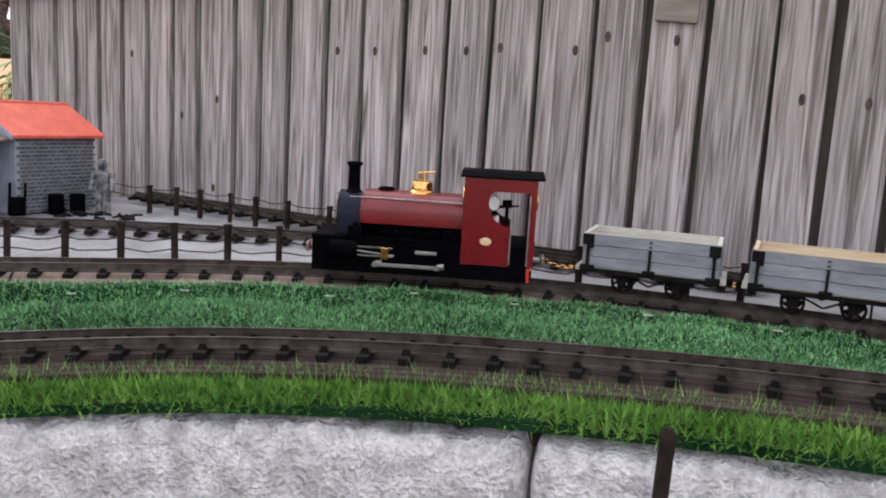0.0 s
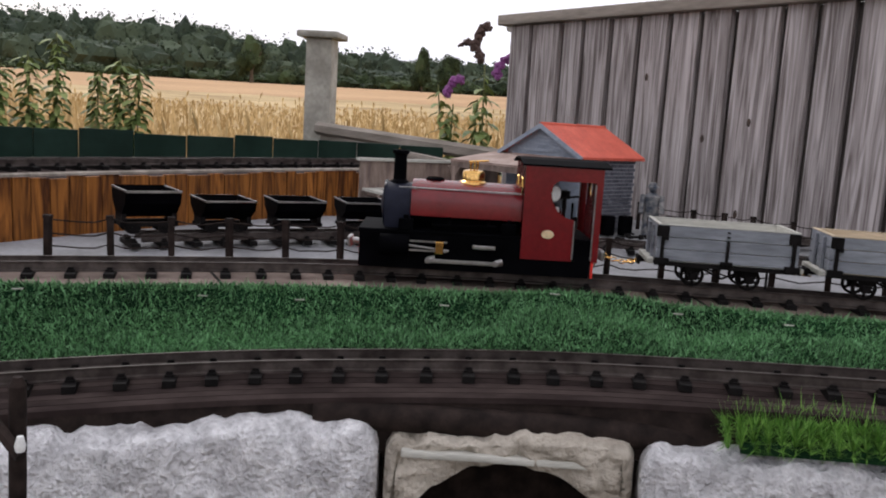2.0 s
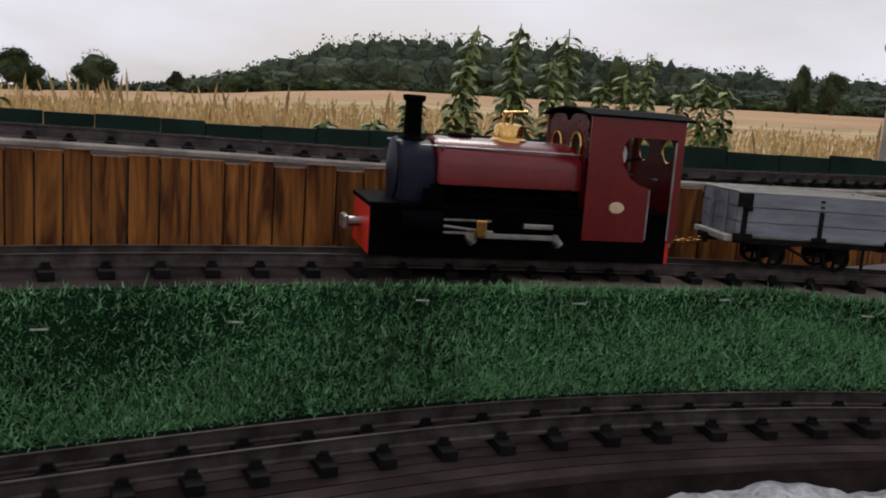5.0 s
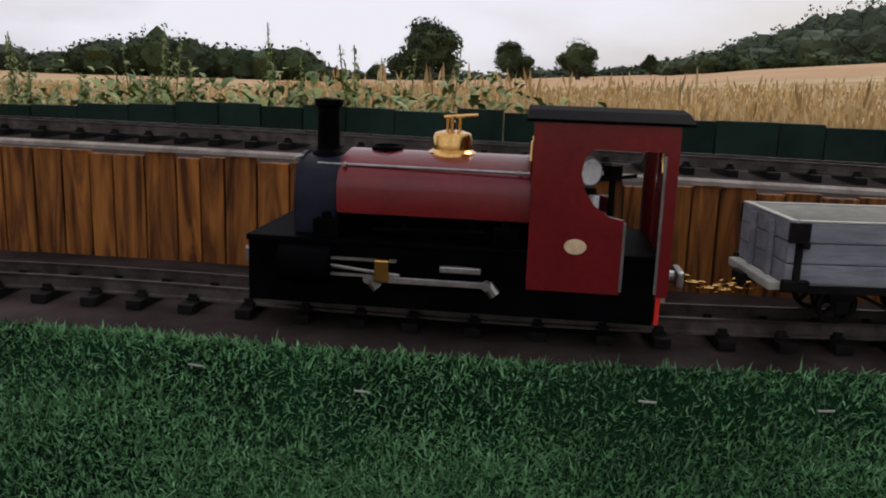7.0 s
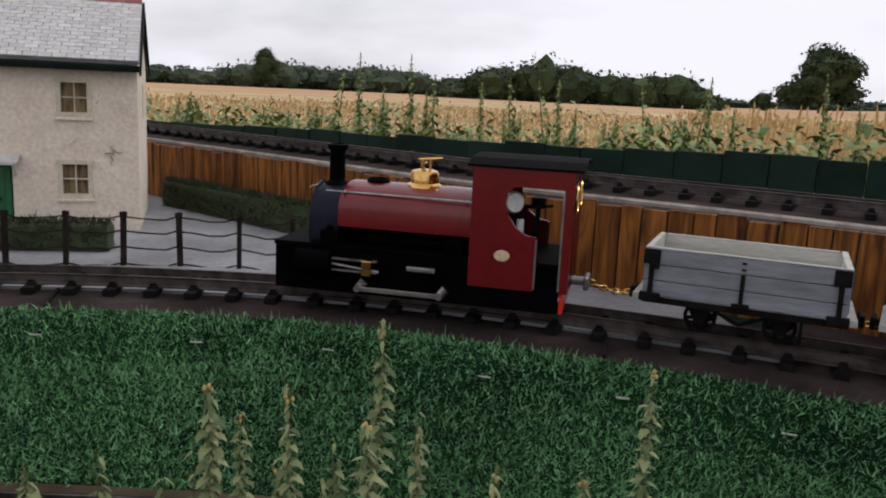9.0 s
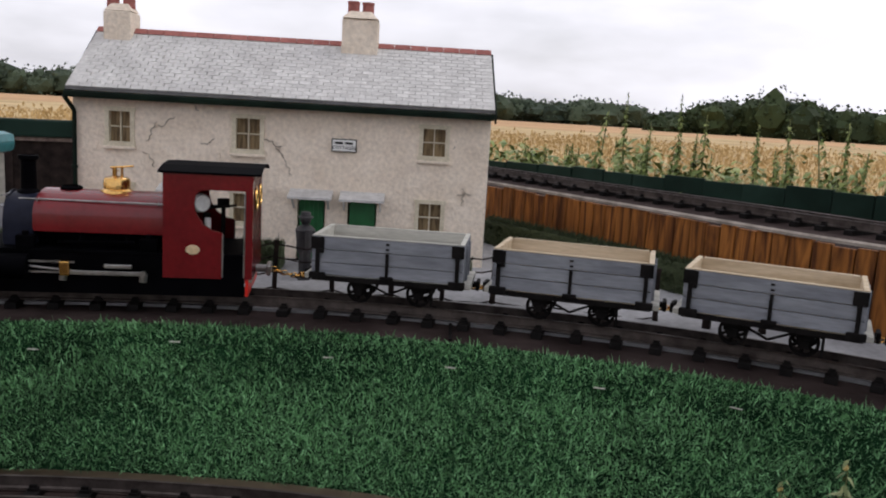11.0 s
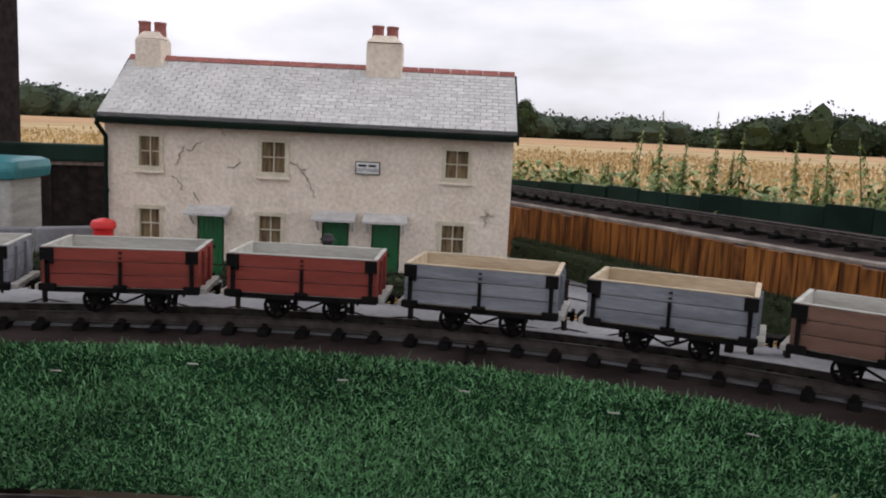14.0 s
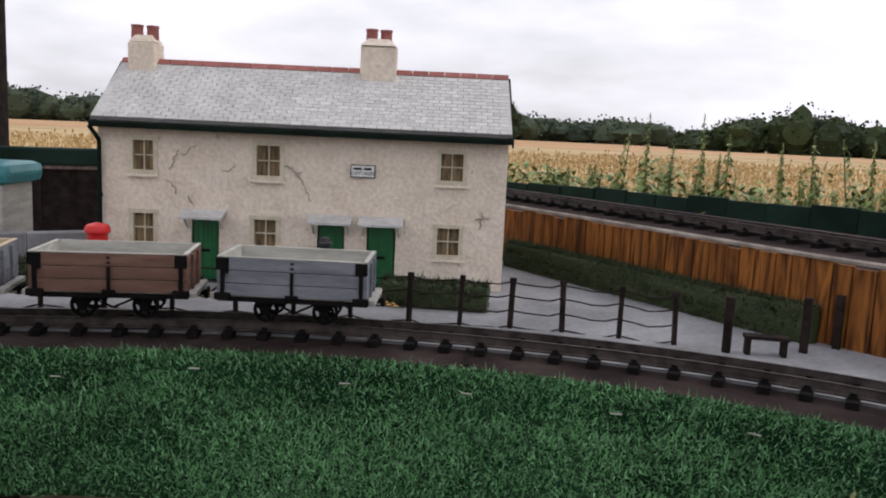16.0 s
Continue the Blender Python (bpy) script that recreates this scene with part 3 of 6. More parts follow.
# ---- weathered feather-edge fence ----
fence_wall = thing("fence_wall", "tall weathered grey feather-edge board fence", "fence", kind="structure")
fang = math.degrees(math.atan2(FENCE_DIR[1], FENCE_DIR[0]))
SEAMS = [0, 0.08, 0.18, 0.253, 0.335, 0.412, 0.492, 0.569, 0.645, 0.747, 0.815, 0.887, 0.971, 1.057, 1.143, 1.227, 1.311, 1.397, 1.488, 1.569, 1.657, 1.752, 1.828]
while SEAMS[-1] < 3.0:
    SEAMS.append(SEAMS[-1] + random.uniform(0.082, 0.095))
KNOTS = [(1.0, 0.312), (1.087, 0.313), (1.188, 0.313), (1.268, 0.314), (1.33, 0.32), (1.462, 0.319), (1.512, 0.336), (1.615, 0.334), (0.60, 0.176), (0.70, 0.217), (0.693, 0.038), (1.874, 0.255), (1.795, 0.258), (0.445, 0.30), (2.0, 0.2)]
for s, s_next in zip(SEAMS, SEAMS[1:]):
    w = s_next - s
    p = FENCE_A + FENCE_DIR * (s + w / 2)
    bm = B()
    e = w / 2 - random.uniform(0.005, 0.008)
    prof = [(-e, -0.010), (e, -0.013), (e, 0.004), (-e, 0.004)]
    a = [bm.verts.new((x, y, -0.9)) for x, y in prof]
    b = [bm.verts.new((x, y, 0.432)) for x, y in prof]
    bm.faces.new(a), bm.faces.new(b)
    for i in range(4):
        bm.faces.new((a[i], a[(i + 1) % 4], b[(i + 1) % 4], b[i]))
    ob = part("board", bm, M["fence"], fence_wall)
    ob.matrix_basis = pose(p[0], p[1], random.uniform(-0.003, 0.003), 0, random.uniform(-0.4, 0.4), fang)
    for ks, kz in KNOTS:
        if not s < ks < s_next:
            continue
        kb = lathe(B(), [(0.0062, 0), (0.006, 0.0009), (0.002, 0.0013)], pose(0, 0, 0, 90, 0, 0), 12)
        kn = part("knot", kb, M["knot"], ob)
        kx = max(-e + 0.009, min(e - 0.009, ks - s - w / 2))
        kn.matrix_basis = pose(kx, -0.0108 - 0.003 * (kx + e) / (2 * e), kz, 0, 0, -2) @ Matrix.Diagonal((0.7, 1, 1.3, 1))
p = FENCE_A + FENCE_DIR * 1.5
# added backing whose dark colour stands for the shadow in the board gaps
backing = part("backing_board", box(B(), -1.5, 1.5, 0.006, 0.016, -0.9, 0.43), M["fence_gap_shade"], fence_wall, "recessed backing boards, coloured dark for the shade in the gaps")
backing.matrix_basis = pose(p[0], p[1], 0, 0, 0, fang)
cap = part("capping_rail", box(B(), -1.53, 1.5, -0.03, 0.02, 0.432, 0.458, 0.004), M["timber"], fence_wall, "grey timber capping rail")
cap.matrix_basis = pose(p[0], p[1], 0, 0, 0, fang)
slab = thing("fence_plate", "small dark metal plate fixed to the fence", "plate", pose(0.014, 1.243, 0.388, 0, 4, fang))
part("plate", box(B(), -0.031, 0.031, -0.005, 0.005, -0.03, 0.03, 0.003), M["timber"], slab)

# ---- concrete posts and low rail beside the fence end ----
def concrete_post(x, y, top_z, w, yaw):
    t = thing("concrete_post", "square aged concrete gate post with a flat cap", "post", pose(x, y, 0, 0, 0, yaw), "concrete posts")
    part("shaft", box(B(), -w / 2, w / 2, -w / 2, w / 2, -0.9, top_z - 0.02, 0.006), M["concrete"], t)
    part("cap", box(B(), -w * 0.8, w * 0.8, -w * 0.8, w * 0.8, top_z - 0.022, top_z, 0.008), M["concrete"], t)


concrete_post(-2.296, 2.30, 0.455, 0.09, 20)
concrete_post(-1.49, 2.27, 0.475, 0.10, -25)
r = thing("timber_rail", "weathered grey timber rail between the concrete posts", "rail")
part("rail_board", rod(B(), (-2.26, 2.24, 0.135), (-1.50, 2.19, 0.085), 0.022, seg=6), M["timber"], r)
part("rail_board", box(B(), -0.36, 0.36, -0.012, 0.012, 0.02, 0.07), M["timber"], r).matrix_basis = pose(-1.92, 2.16, 0.02, 0, 4, -18)

# ---- stone edging ----
def stone_block(name, s0, s1, mat, label, height=0.34, arch=False, drop=0.0, proud=0.0):
    """A rough block along the lower deck's inner side."""
    nu, nv = max(8, int((s1 - s0) / 0.005)), 60
    d = length_of(LOW_IN)
    inn = offset(LOW_IN, -0.012 - proud)
    v, f = [], []
    cols = []
    for i in range(nu + 1):
        s = s0 + (s1 - s0) * i / nu
        p = np.array([np.interp(s, d, inn[:, k]) for k in range(3)])
        g = min(1, min(s - s0, s1 - s) / 0.011 + 0.001)
        t = tangent(inn)[min(len(inn) - 1, int(s / 0.01))]
        out = np.array((t[1], -t[0]))
        top_z = p[2] - 0.022 - drop + 0.008 * noise.noise((s * 9, s0 * 7, 0)) + 0.004 * noise.noise((s * 60, s0 * 7, 5)) - 0.014 * (1 - g) ** 2
        ring = []
        low_z = -0.62
        if arch:
            c = (s0 + s1) / 2
            r = 0.095
            if abs(s - c) < r:
                low_z = top_z - 0.113 + math.sqrt(r * r - (s - c) ** 2) * 0.9
        for j in range(nv + 1):
            u = j / nv
            if u < 0.3:
                k = u / 0.3
                xy, z = p[:2] + out * (0.055 * (1 - k) - 0.012 * k), top_z + 0.006 * noise.noise((s * 30, k * 2, 2)) - 0.012 * k ** 3
            else:
                k = (u - 0.3) / 0.7
                xy, z = p[:2] - out * (0.012 + 0.05 * k ** 0.7 * (0 if arch else 1)), top_z - 0.012 - (top_z - 0.012 - low_z) * k
            b = 0.008 * noise.noise((s * 10, z * 10, s0 * 5)) + 0.006 * noise.noise((s * 35, z * 35, s0 * 5)) + 0.006 * noise.noise((s * 90, z * 90, s0))
            back = 0.012 * (1 - g) ** 2
            xy = xy - out * (b - back)
            ring.append((xy[0], xy[1], z + 0.5 * b * (u < 0.35)))
        cols.append(ring)
    for c in cols:
        v += c
    k = nv + 1
    f = [(i * k + j, i * k + j + 1, (i + 1) * k + j + 1, (i + 1) * k + j) for i in range(nu) for j in range(nv)]
    for e, rev in ((0, False), (nu, True)):
        base = len(v)
        for (x, y, z) in cols[e]:
            t = tangent(inn)[min(len(inn) - 1, int((s0 if e == 0 else s1) / 0.01))]
            v.append((x + t[1] * 0.10, y - t[0] * 0.10, z - 0.002))
        f += [(e * k + j, base + j, base + j + 1, e * k + j + 1) if not rev else (e * k + j + 1, base + j + 1, base + j, e * k + j) for j in range(nv)]
    return raw(name, v, f, mat, None, label, "stone block", smooth=True, group="stones along the lower line")


LD = length_of(LOW_IN)
def low_s(x, y):
    return float(LD[near(LOW_IN, (x, y))])


sA, sB, sC, sD = low_s(-0.155, 0.65), low_s(-0.745, 0.59), low_s(-0.947, 0.502), low_s(-1.235, 0.22)
stone_block("stone_block", 0.05, sA - 0.003, M["stone"], "cracked pale grey concrete block topped with turf", drop=0.010)
stone_block("stone_block", sA, sB - 0.005, M["stone"], "long rough grey concrete block topped with bright turf", drop=0.006)
stone_block("bridge_stone", sB, sC - 0.006, M["stone_warm"], "sandy concrete block with an arched culvert opening", arch=True, drop=-0.002)
stone_block("stone_block", sC, sC + 0.74, M["stone"], "long rough pale grey concrete block beside the lower deck", drop=-0.008)
stone_block("stone_block", sC + 0.746, sC + 1.1, M["stone"], "rough pale grey concrete block beside the lower deck", drop=0.0)
bd = (sB + sC) / 2
pp, hh = at(LOW_IN, bd)
# near-black panel set behind the stone's arch opening
t = thing("culvert_lining", "dark back wall inside the culvert", "culvert", pose(pp[0], pp[1], pp[2], 0, 0, hh))
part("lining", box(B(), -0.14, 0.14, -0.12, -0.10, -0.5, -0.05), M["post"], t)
t = thing("pvc_strip", "pale grey plastic strip above the culvert", "strip", pose(pp[0], pp[1], pp[2], 0, 0, hh))
part("strip", box(B(), -0.085, 0.085, 0.012, 0.03, -0.046, -0.040, 0.002), M["pale_wood"], t)
t = thing("bridge_girder", "black pipe-edged girder carrying the lower deck", "girder", pose(pp[0], pp[1], pp[2], 0, 0, hh))
part("girder", rod(B(), (-0.16, 0.004, -0.022), (0.16, 0.004, -0.022), 0.012, seg=14), M["post"], t, smooth=True)
part("flange", box(B(), -0.16, 0.16, -0.006, 0.004, -0.045, -0.034), M["post"], t)

# bright turf strip on the stones
sT = low_s(-0.72, 0.6)
KT = 80000
ss = rng.uniform(0.05, sT, KT)
inn = offset(LOW_IN, 0.0)
tt = tangent(LOW_IN)
ix = np.minimum((ss / 0.01).astype(int), len(LOW_IN) - 1)
ac = rng.uniform(-0.020, 0.026, KT)
wob = np.array([0.012 * noise.noise((q * 9, 4, 0)) for q in ss])
base = np.stack([LOW_IN[ix, 0] - tt[ix, 1] * (ac + wob), LOW_IN[ix, 1] + tt[ix, 0] * (ac + wob), LOW_IN[ix, 2] - 0.011 - np.clip(ac - 0.012, 0, 1) * 0.9], 1)
nn = np.stack([-tt[ix, 1] * 0.25 * (ac > 0), tt[ix, 0] * 0.25 * (ac > 0), np.ones(KT)], 1)
blades(base, nn, 0.0050, 0.0015, 1.2, "turf_strip", M["strip"], "bright green turf strip with straw blades along the stones", "turf")
bankline = np.arange(5, int(sT / 0.01), 1)
ribbon("turf_mat", offset(LOW_IN, -0.026)[bankline], offset(LOW_IN, 0.02)[bankline], LOW_IN[bankline, 2] - 0.019, LOW_IN[bankline, 2] - 0.010, M["turf"], 0.008, None, "backing mat of the bright turf strip", "turf")


# ---- small posts and wires ----
def wire_fence(name, points, h, label, every=1, wires=(0.35, 0.62, 0.92), thick=0.0035):
    t = thing(name, label, "fence")
    pts = [Vector((x, y, 0)) for x, y in points]
    bm = box(B(), -thick, thick, -thick, thick, 0, h, 0.0006)
    box(bm, -thick * 1.15, thick * 1.15, -thick * 1.15, thick * 1.15, h * 0.93, h * 1.0)
    me = to_mesh(bm, M["post"], "fence_post")
    for q in pts:
        piece("fence_post", me, pose(q.x, q.y, 0, random.uniform(-2, 2), random.uniform(-2, 2), random.uniform(0, 90)), t)
    for wz in wires:
        for a, b in zip(pts, pts[1:]):
            bm = B()
            for k in range(4):
                u0, u1 = k / 4, (k + 1) / 4
                sag = lambda u: Vector((0, 0, h * wz - 0.004 * 4 * u * (1 - u) + 0.001 * math.sin(u * 9 + a.x * 40)))
                rod(bm, a.lerp(b, u0) + sag(u0), a.lerp(b, u1) + sag(u1), 0.0009, seg=5)
            part("wire", bm, M["post"], t)
    return t


FL = offset(EDGE0, 0.115, True)
FLS = length_of(FL)
def along(c, d, p0, p1, step):
    a, b = d[near(c, p0)], d[near(c, p1)]
    return [at(c, q)[0][:2] for q in np.arange(a, b, step)]


wire_fence("yard_fence", along(FL, FLS, (0.1, 1.06), (-1.44, 0.56), 0.066), 0.052, "dark wooden posts with slack wires beside the upper track")
wire_fence("back_fence", [(-0.98, 1.50), (-0.868, 1.442), (-0.815, 1.437), (-0.765, 1.425), (-0.70, 1.40), (-0.645, 1.375), (-0.58, 1.345), (-0.5, 1.31), (-0.4, 1.26)], 0.052, "dark wooden posts with wires before the board fence", wires=(0.6, 0.92))
wire_fence("cottage_fence", [(-2.019, -1.587), (-2.003, -1.643), (-1.984, -1.702), (-1.959, -1.754), (-1.931, -1.803), (-1.902, -1.852), (-1.87, -1.91), (-1.835, -1.965), (-1.80, -2.02), (-1.76, -2.08), (-1.715, -2.14), (-1.67, -2.19), (-1.61, -2.24), (-1.55, -2.30)], 0.06, "black iron posts with four wires before the cottages", wires=(0.1, 0.4, 0.68, 0.93), thick=0.0024)

# ---- siding with tipper tubs ----
SIDING = spline([(-1.44, 0.66), (-1.36, 0.80), (-1.26, 0.93), (-1.12, 1.06), (-0.95, 1.17), (-0.75, 1.22), (-0.5, 1.24), (-0.2, 1.22), (0.2, 1.1)], 0.01, 4)
make_track("track_siding", SIDING, "narrow siding track on black sleepers in the yard", 0.02, length_of(SIDING)[-1] - 0.05, 0.0)
BACK = spline([(-0.98, 1.62), (-0.75, 1.50), (-0.5, 1.385), (-0.2, 1.24), (0.2, 1.08)], 0.01, 4)
make_track("track_back", BACK, "rusty back siding running beside the board fence", 0.02, length_of(BACK)[-1] - 0.05, 0.004)


def tipper():
    t = thing("tipper_tub", "small black steel V-tipper tub on siding wheels", "wagon", group="tipper tubs")
    bm = B()
    o = [(-0.04, 0.072), (0.04, 0.072), (0.036, 0.052), (0.012, 0.028), (-0.012, 0.028), (-0.036, 0.052)]
    prism(bm, o, -0.034, -0.031, pose(0, 0, 0, 0, 0, 90))
    prism(bm, o, 0.031, 0.034, pose(0, 0, 0, 0, 0, 90))
    R = pose(0, 0, 0, 0, 0, 90)
    for (x0, z0), (x1, z1) in zip(o[1:], o[2:] + o[:1]):
        if z0 > 0.07 and z1 > 0.07:
            continue
        q = [R @ Vector(c) for c in ((x0, -0.033, z0), (x0, 0.033, z0), (x1, 0.033, z1), (x1, -0.033, z1))]
        w = [R @ Vector(c) for c in ((x0 * 0.95, -0.033, z0 + 0.002), (x0 * 0.95, 0.033, z0 + 0.002), (x1 * 0.95, 0.033, z1 + 0.002), (x1 * 0.95, -0.033, z1 + 0.002))]
        va, vb = [bm.verts.new(c) for c in q], [bm.verts.new(c) for c in w]
        bm.faces.new(va), bm.faces.new(vb)
        for i in range(4):
            bm.faces.new((va[i], va[(i + 1) % 4], vb[(i + 1) % 4], vb[i]))
    part("tub", bm, M["black"], t)
    bm = B()
    for x in (-0.034, 0.0325):
        box(bm, x, x + 0.0015, -0.042, 0.042, 0.070, 0.0735)
    for y in (-0.042, 0.0405):
        box(bm, -0.034, 0.034, y, y + 0.0015, 0.070, 0.0735)
    part("rim", bm, M["steel"], t, "pale worn steel rim")
    bm = box(B(), -0.036, 0.036, -0.018, -0.013, 0.012, 0.020)
    box(bm, -0.036, 0.036, 0.013, 0.018, 0.012, 0.020)
    for x in (-0.034, 0.028):
        box(bm, x, x + 0.006, -0.018, 0.018, 0.012, 0.034)
    part("frame", bm, M["iron"], t)
    for x in (-0.02, 0.02):
        bm = rod(B(), (x, -0.02, 0.010), (x, 0.02, 0.010), 0.002)
        for y in (-0.017, 0.014):
            rod(bm, (x, y, 0.010), (x, y + 0.003, 0.010), 0.010, seg=16)
        part("wheelset", bm, M["iron"], t)
    return t


tub = tipper()
d = length_of(SIDING)
q0 = d[near(SIDING, (-1.38, 0.77))]
for k in range(4):
    p, head = at(SIDING, q0 - 0.09 + 0.100 * k)
    m = pose(p[0], p[1], RAIL_TOP, 0, 0, head) @ Matrix.Diagonal((1, 1, 0.78, 1))
    if k:
        copy_thing(tub, m)
    else:
        tub.matrix_basis = m


# ---- engine shed ----
def engine_shed():
    gx, gy = Vector((-0.944, 0.33, 0)), Vector((0.33, 0.944, 0))
    m = Matrix(((gx.x, gy.x, 0, -1.124), (gx.y, gy.y, 0, 1.341), (0, 0, 1, 0), (0, 0, 0, 1)))
    t = thing("engine_shed", "model brick shed with an orange-red roof and lean-to porch", "model building", m)
    W, D, E, R = 0.085, 0.168, 0.138, 0.186
    part("wall_core", box(B(), -W + 0.003, W - 0.003, 0.003, D - 0.003, 0, E), M["mortar"], t, "pale mortar between bricks")
    side = part("side_wall", box(B(), -W, -W + 0.003, 0.002, D - 0.002, 0, E), M["mortar"], t)
    bl = to_mesh(box(B(), -0.0012, 0.0012, -0.0052, 0.0052, -0.0026, 0.0026), M["brick"], "brick")
    row = 0
    z = 0.004
    while z < E - 0.004:
        y = 0.008 + (0.006 if row % 2 else 0)
        while y < D - 0.006:
            piece("brick", bl, pose(-W - 0.0006 + random.uniform(-0.0004, 0.0004), y, z), side)
            y += 0.0118
        z += 0.0068
        row += 1
    front = part("front_wall", box(B(), -W, W, 0, 0.003, 0, E), M["blue_slat"], t)
    bm = prism(B(), [(-W, E), (W, E), (0, R - 0.002)], 0.0, 0.006)
    prism(bm, [(-W, E), (W, E), (0, R - 0.002)], D - 0.006, D)
    part("gable", bm, M["blue_slat"], t)
    z = E + 0.001
    while z < R - 0.006:
        w = W * (R - z) / (R - E) - 0.002
        part("weatherboard", box(B(), -w, w, -0.003, 0.0, z, z + 0.0048), M["blue_slat"], t)
        z += 0.0058
    for sx in (-1, 1):
        bm = prism(B(), [(0, R + 0.003), (sx * (W + 0.012), E - 0.003), (sx * (W + 0.012), E - 0.008), (0, R - 0.002)], -0.012, D + 0.012)
        part("roof_slope", bm, M["red_roof"], t)
        bm = prism(B(), [(0, R + 0.0025), (sx * (W + 0.013), E - 0.0035), (sx * (W + 0.013), E - 0.011), (0, R - 0.006)], -0.0155, -0.0125)
        part("bargeboard", bm, M["blue_slat"], t)
    part("ridge_cap", rod(B(), (0, -0.013, R + 0.002), (0, D + 0.013, R + 0.002), 0.0035, seg=8), M["red_roof"], t)
    porch = prism(B(), [(-W, 0.112), (W + 0.03, 0.112), (W + 0.03, 0.116), (-W, 0.116)], -0.12, 0.0)
    for v in porch.verts:
        v.co.z += 0.016 * (v.co.y + 0.12) / 0.12
    part("porch_roof", porch, M["felt"], t, "rusty pinkish porch roof")
    part("porch_beam", box(B(), -W, W + 0.03, -0.118, -0.112, 0.102, 0.112), M["barn_wood"], t)
    for x in (-W + 0.004, W + 0.022):
        bm = box(B(), x - 0.004, x + 0.004, -0.119, -0.111, 0, 0.104)
        prism(bm, [(x - 0.016, 0.104), (x + 0.016, 0.104), (x + 0.004, 0.086), (x - 0.004, 0.086)], -0.118, -0.112)
        part("porch_post", bm, M["barn_wood"], t)
    part("porch_side", box(B(), W + 0.022, W + 0.026, -0.11, 0.0, 0, 0.108), M["barn_wood"], t)
    # the wall has no opening: a black panel paints the dark inside the door
    part("doorway", box(B(), 0.0, 0.05, -0.0036, -0.0006, 0, 0.09), M["black"], t, "black panel standing for the shaded open doorway")
    return t


engine_shed()


def barrel(x, y, r, h):
    t = thing("oil_drum", "small black model oil drum by the shed", "drum", pose(x, y, 0), "drums")
    part("drum", lathe(B(), [(r * 0.94, 0), (r, 0.002), (r, h * 0.33), (r * 1.04, h * 0.35), (r, h * 0.37), (r, h * 0.64), (r * 1.04, h * 0.66), (r, h * 0.68), (r, h - 0.002), (r * 0.94, h)], seg=16), M["black"], t, smooth=True)


barrel(-1.0, 1.36, 0.013, 0.034)
barrel(-0.975, 1.385, 0.013, 0.034)
t = thing("sack_truck", "black model sack truck leaning on the shed", "trolley", pose(-1.035, 1.30, 0, -12, 0, 20))
part("sack", box(B(), -0.014, 0.014, -0.006, 0.006, 0.0, 0.032, 0.004), M["black"], t)
for x in (-0.012, 0.012):
    part("handle", rod(B(), (x, 0, 0.01), (x, 0, 0.056), 0.0022), M["black"], t)
t = thing("scrap_pile", "heap of dark scrap iron beside the siding", "scrap", pose(-0.90, 1.33, 0))
for k in range(26):
    a = random.uniform(0, 6.3)
    x, y, z = random.uniform(-0.06, 0.06), random.uniform(-0.03, 0.03), random.uniform(0.002, 0.008)
    part("scrap_bar", rod(B(), (x, y, z), (x + 0.02 * math.cos(a), y + 0.02 * math.sin(a), z + random.uniform(-0.001, 0.006)), 0.002, seg=5), M["iron"], t)


def figure(x, y, yaw, h, mat, label, arms=0.0):
    """A model railway figure in one mesh."""
    u = h / 0.1
    bm = B()
    for sx in (-1, 1):
        rod(bm, (sx * 0.008 * u, 0, 0), (sx * 0.007 * u, 0, 0.048 * u), 0.0065 * u, 0.008 * u, 8)
        rod(bm, (sx * 0.017 * u, 0, 0.08 * u), (sx * 0.02 * u, -arms * u, 0.046 * u), 0.0055 * u, 0.0045 * u, 8)
        box(bm, sx * 0.008 * u - 0.005 * u, sx * 0.008 * u + 0.005 * u, -0.012 * u, 0.006 * u, 0, 0.006 * u)
    lathe(bm, [(0.011 * u, 0.044 * u), (0.0135 * u, 0.05 * u), (0.013 * u, 0.06 * u), (0.0155 * u, 0.078 * u), (0.010 * u, 0.084 * u), (0.005 * u, 0.086 * u)], seg=12)
    bmesh.ops.create_icosphere(bm, subdivisions=2, radius=0.0085 * u, matrix=Matrix.Translation((0, 0, 0.093 * u)))
    lathe(bm, [(0.012 * u, 0.096 * u), (0.0115 * u, 0.098 * u), (0.0085 * u, 0.099 * u), (0.007 * u, 0.105 * u)], seg=12)
    ob = new("model_figure", to_mesh(bm, mat, "model_figure", True))
    ob.matrix_basis = pose(x, y, 0, 0, 0, yaw)
    return tagged(ob, label, "figurine", "model figures")


figure(-1.075, 1.275, 20, 0.098, M["figure"], "grey-blue painted model railwayman figurine by the shed")
figure(-0.935, 1.40, 15, 0.092, M["figure_pale"], "model figurine in dungarees and pale shirt by the scrap", 0.012)
figure(-1.906, -1.983, 55, 0.080, M["figure_dark"], "dark model figurine in a helmet by the cottage doors")

# loading stage beside the shed
t = thing("loading_stage", "weathered trestle loading stage with a pale worn deck", "platform", pose(-1.285, 1.23, 0, 0, 0, 56))
part("stage_deck", box(B(), -0.11, 0.11, -0.03, 0.05, 0.046, 0.052), M["barn_wood"], t)
for k in range(9):
    x = -0.104 + 0.026 * k
    part("deck_board", box(B(), x - 0.012, x + 0.012, -0.036, 0.05, 0.0525, 0.056 + random.uniform(0, 0.002)), M["pale_wood"], t)
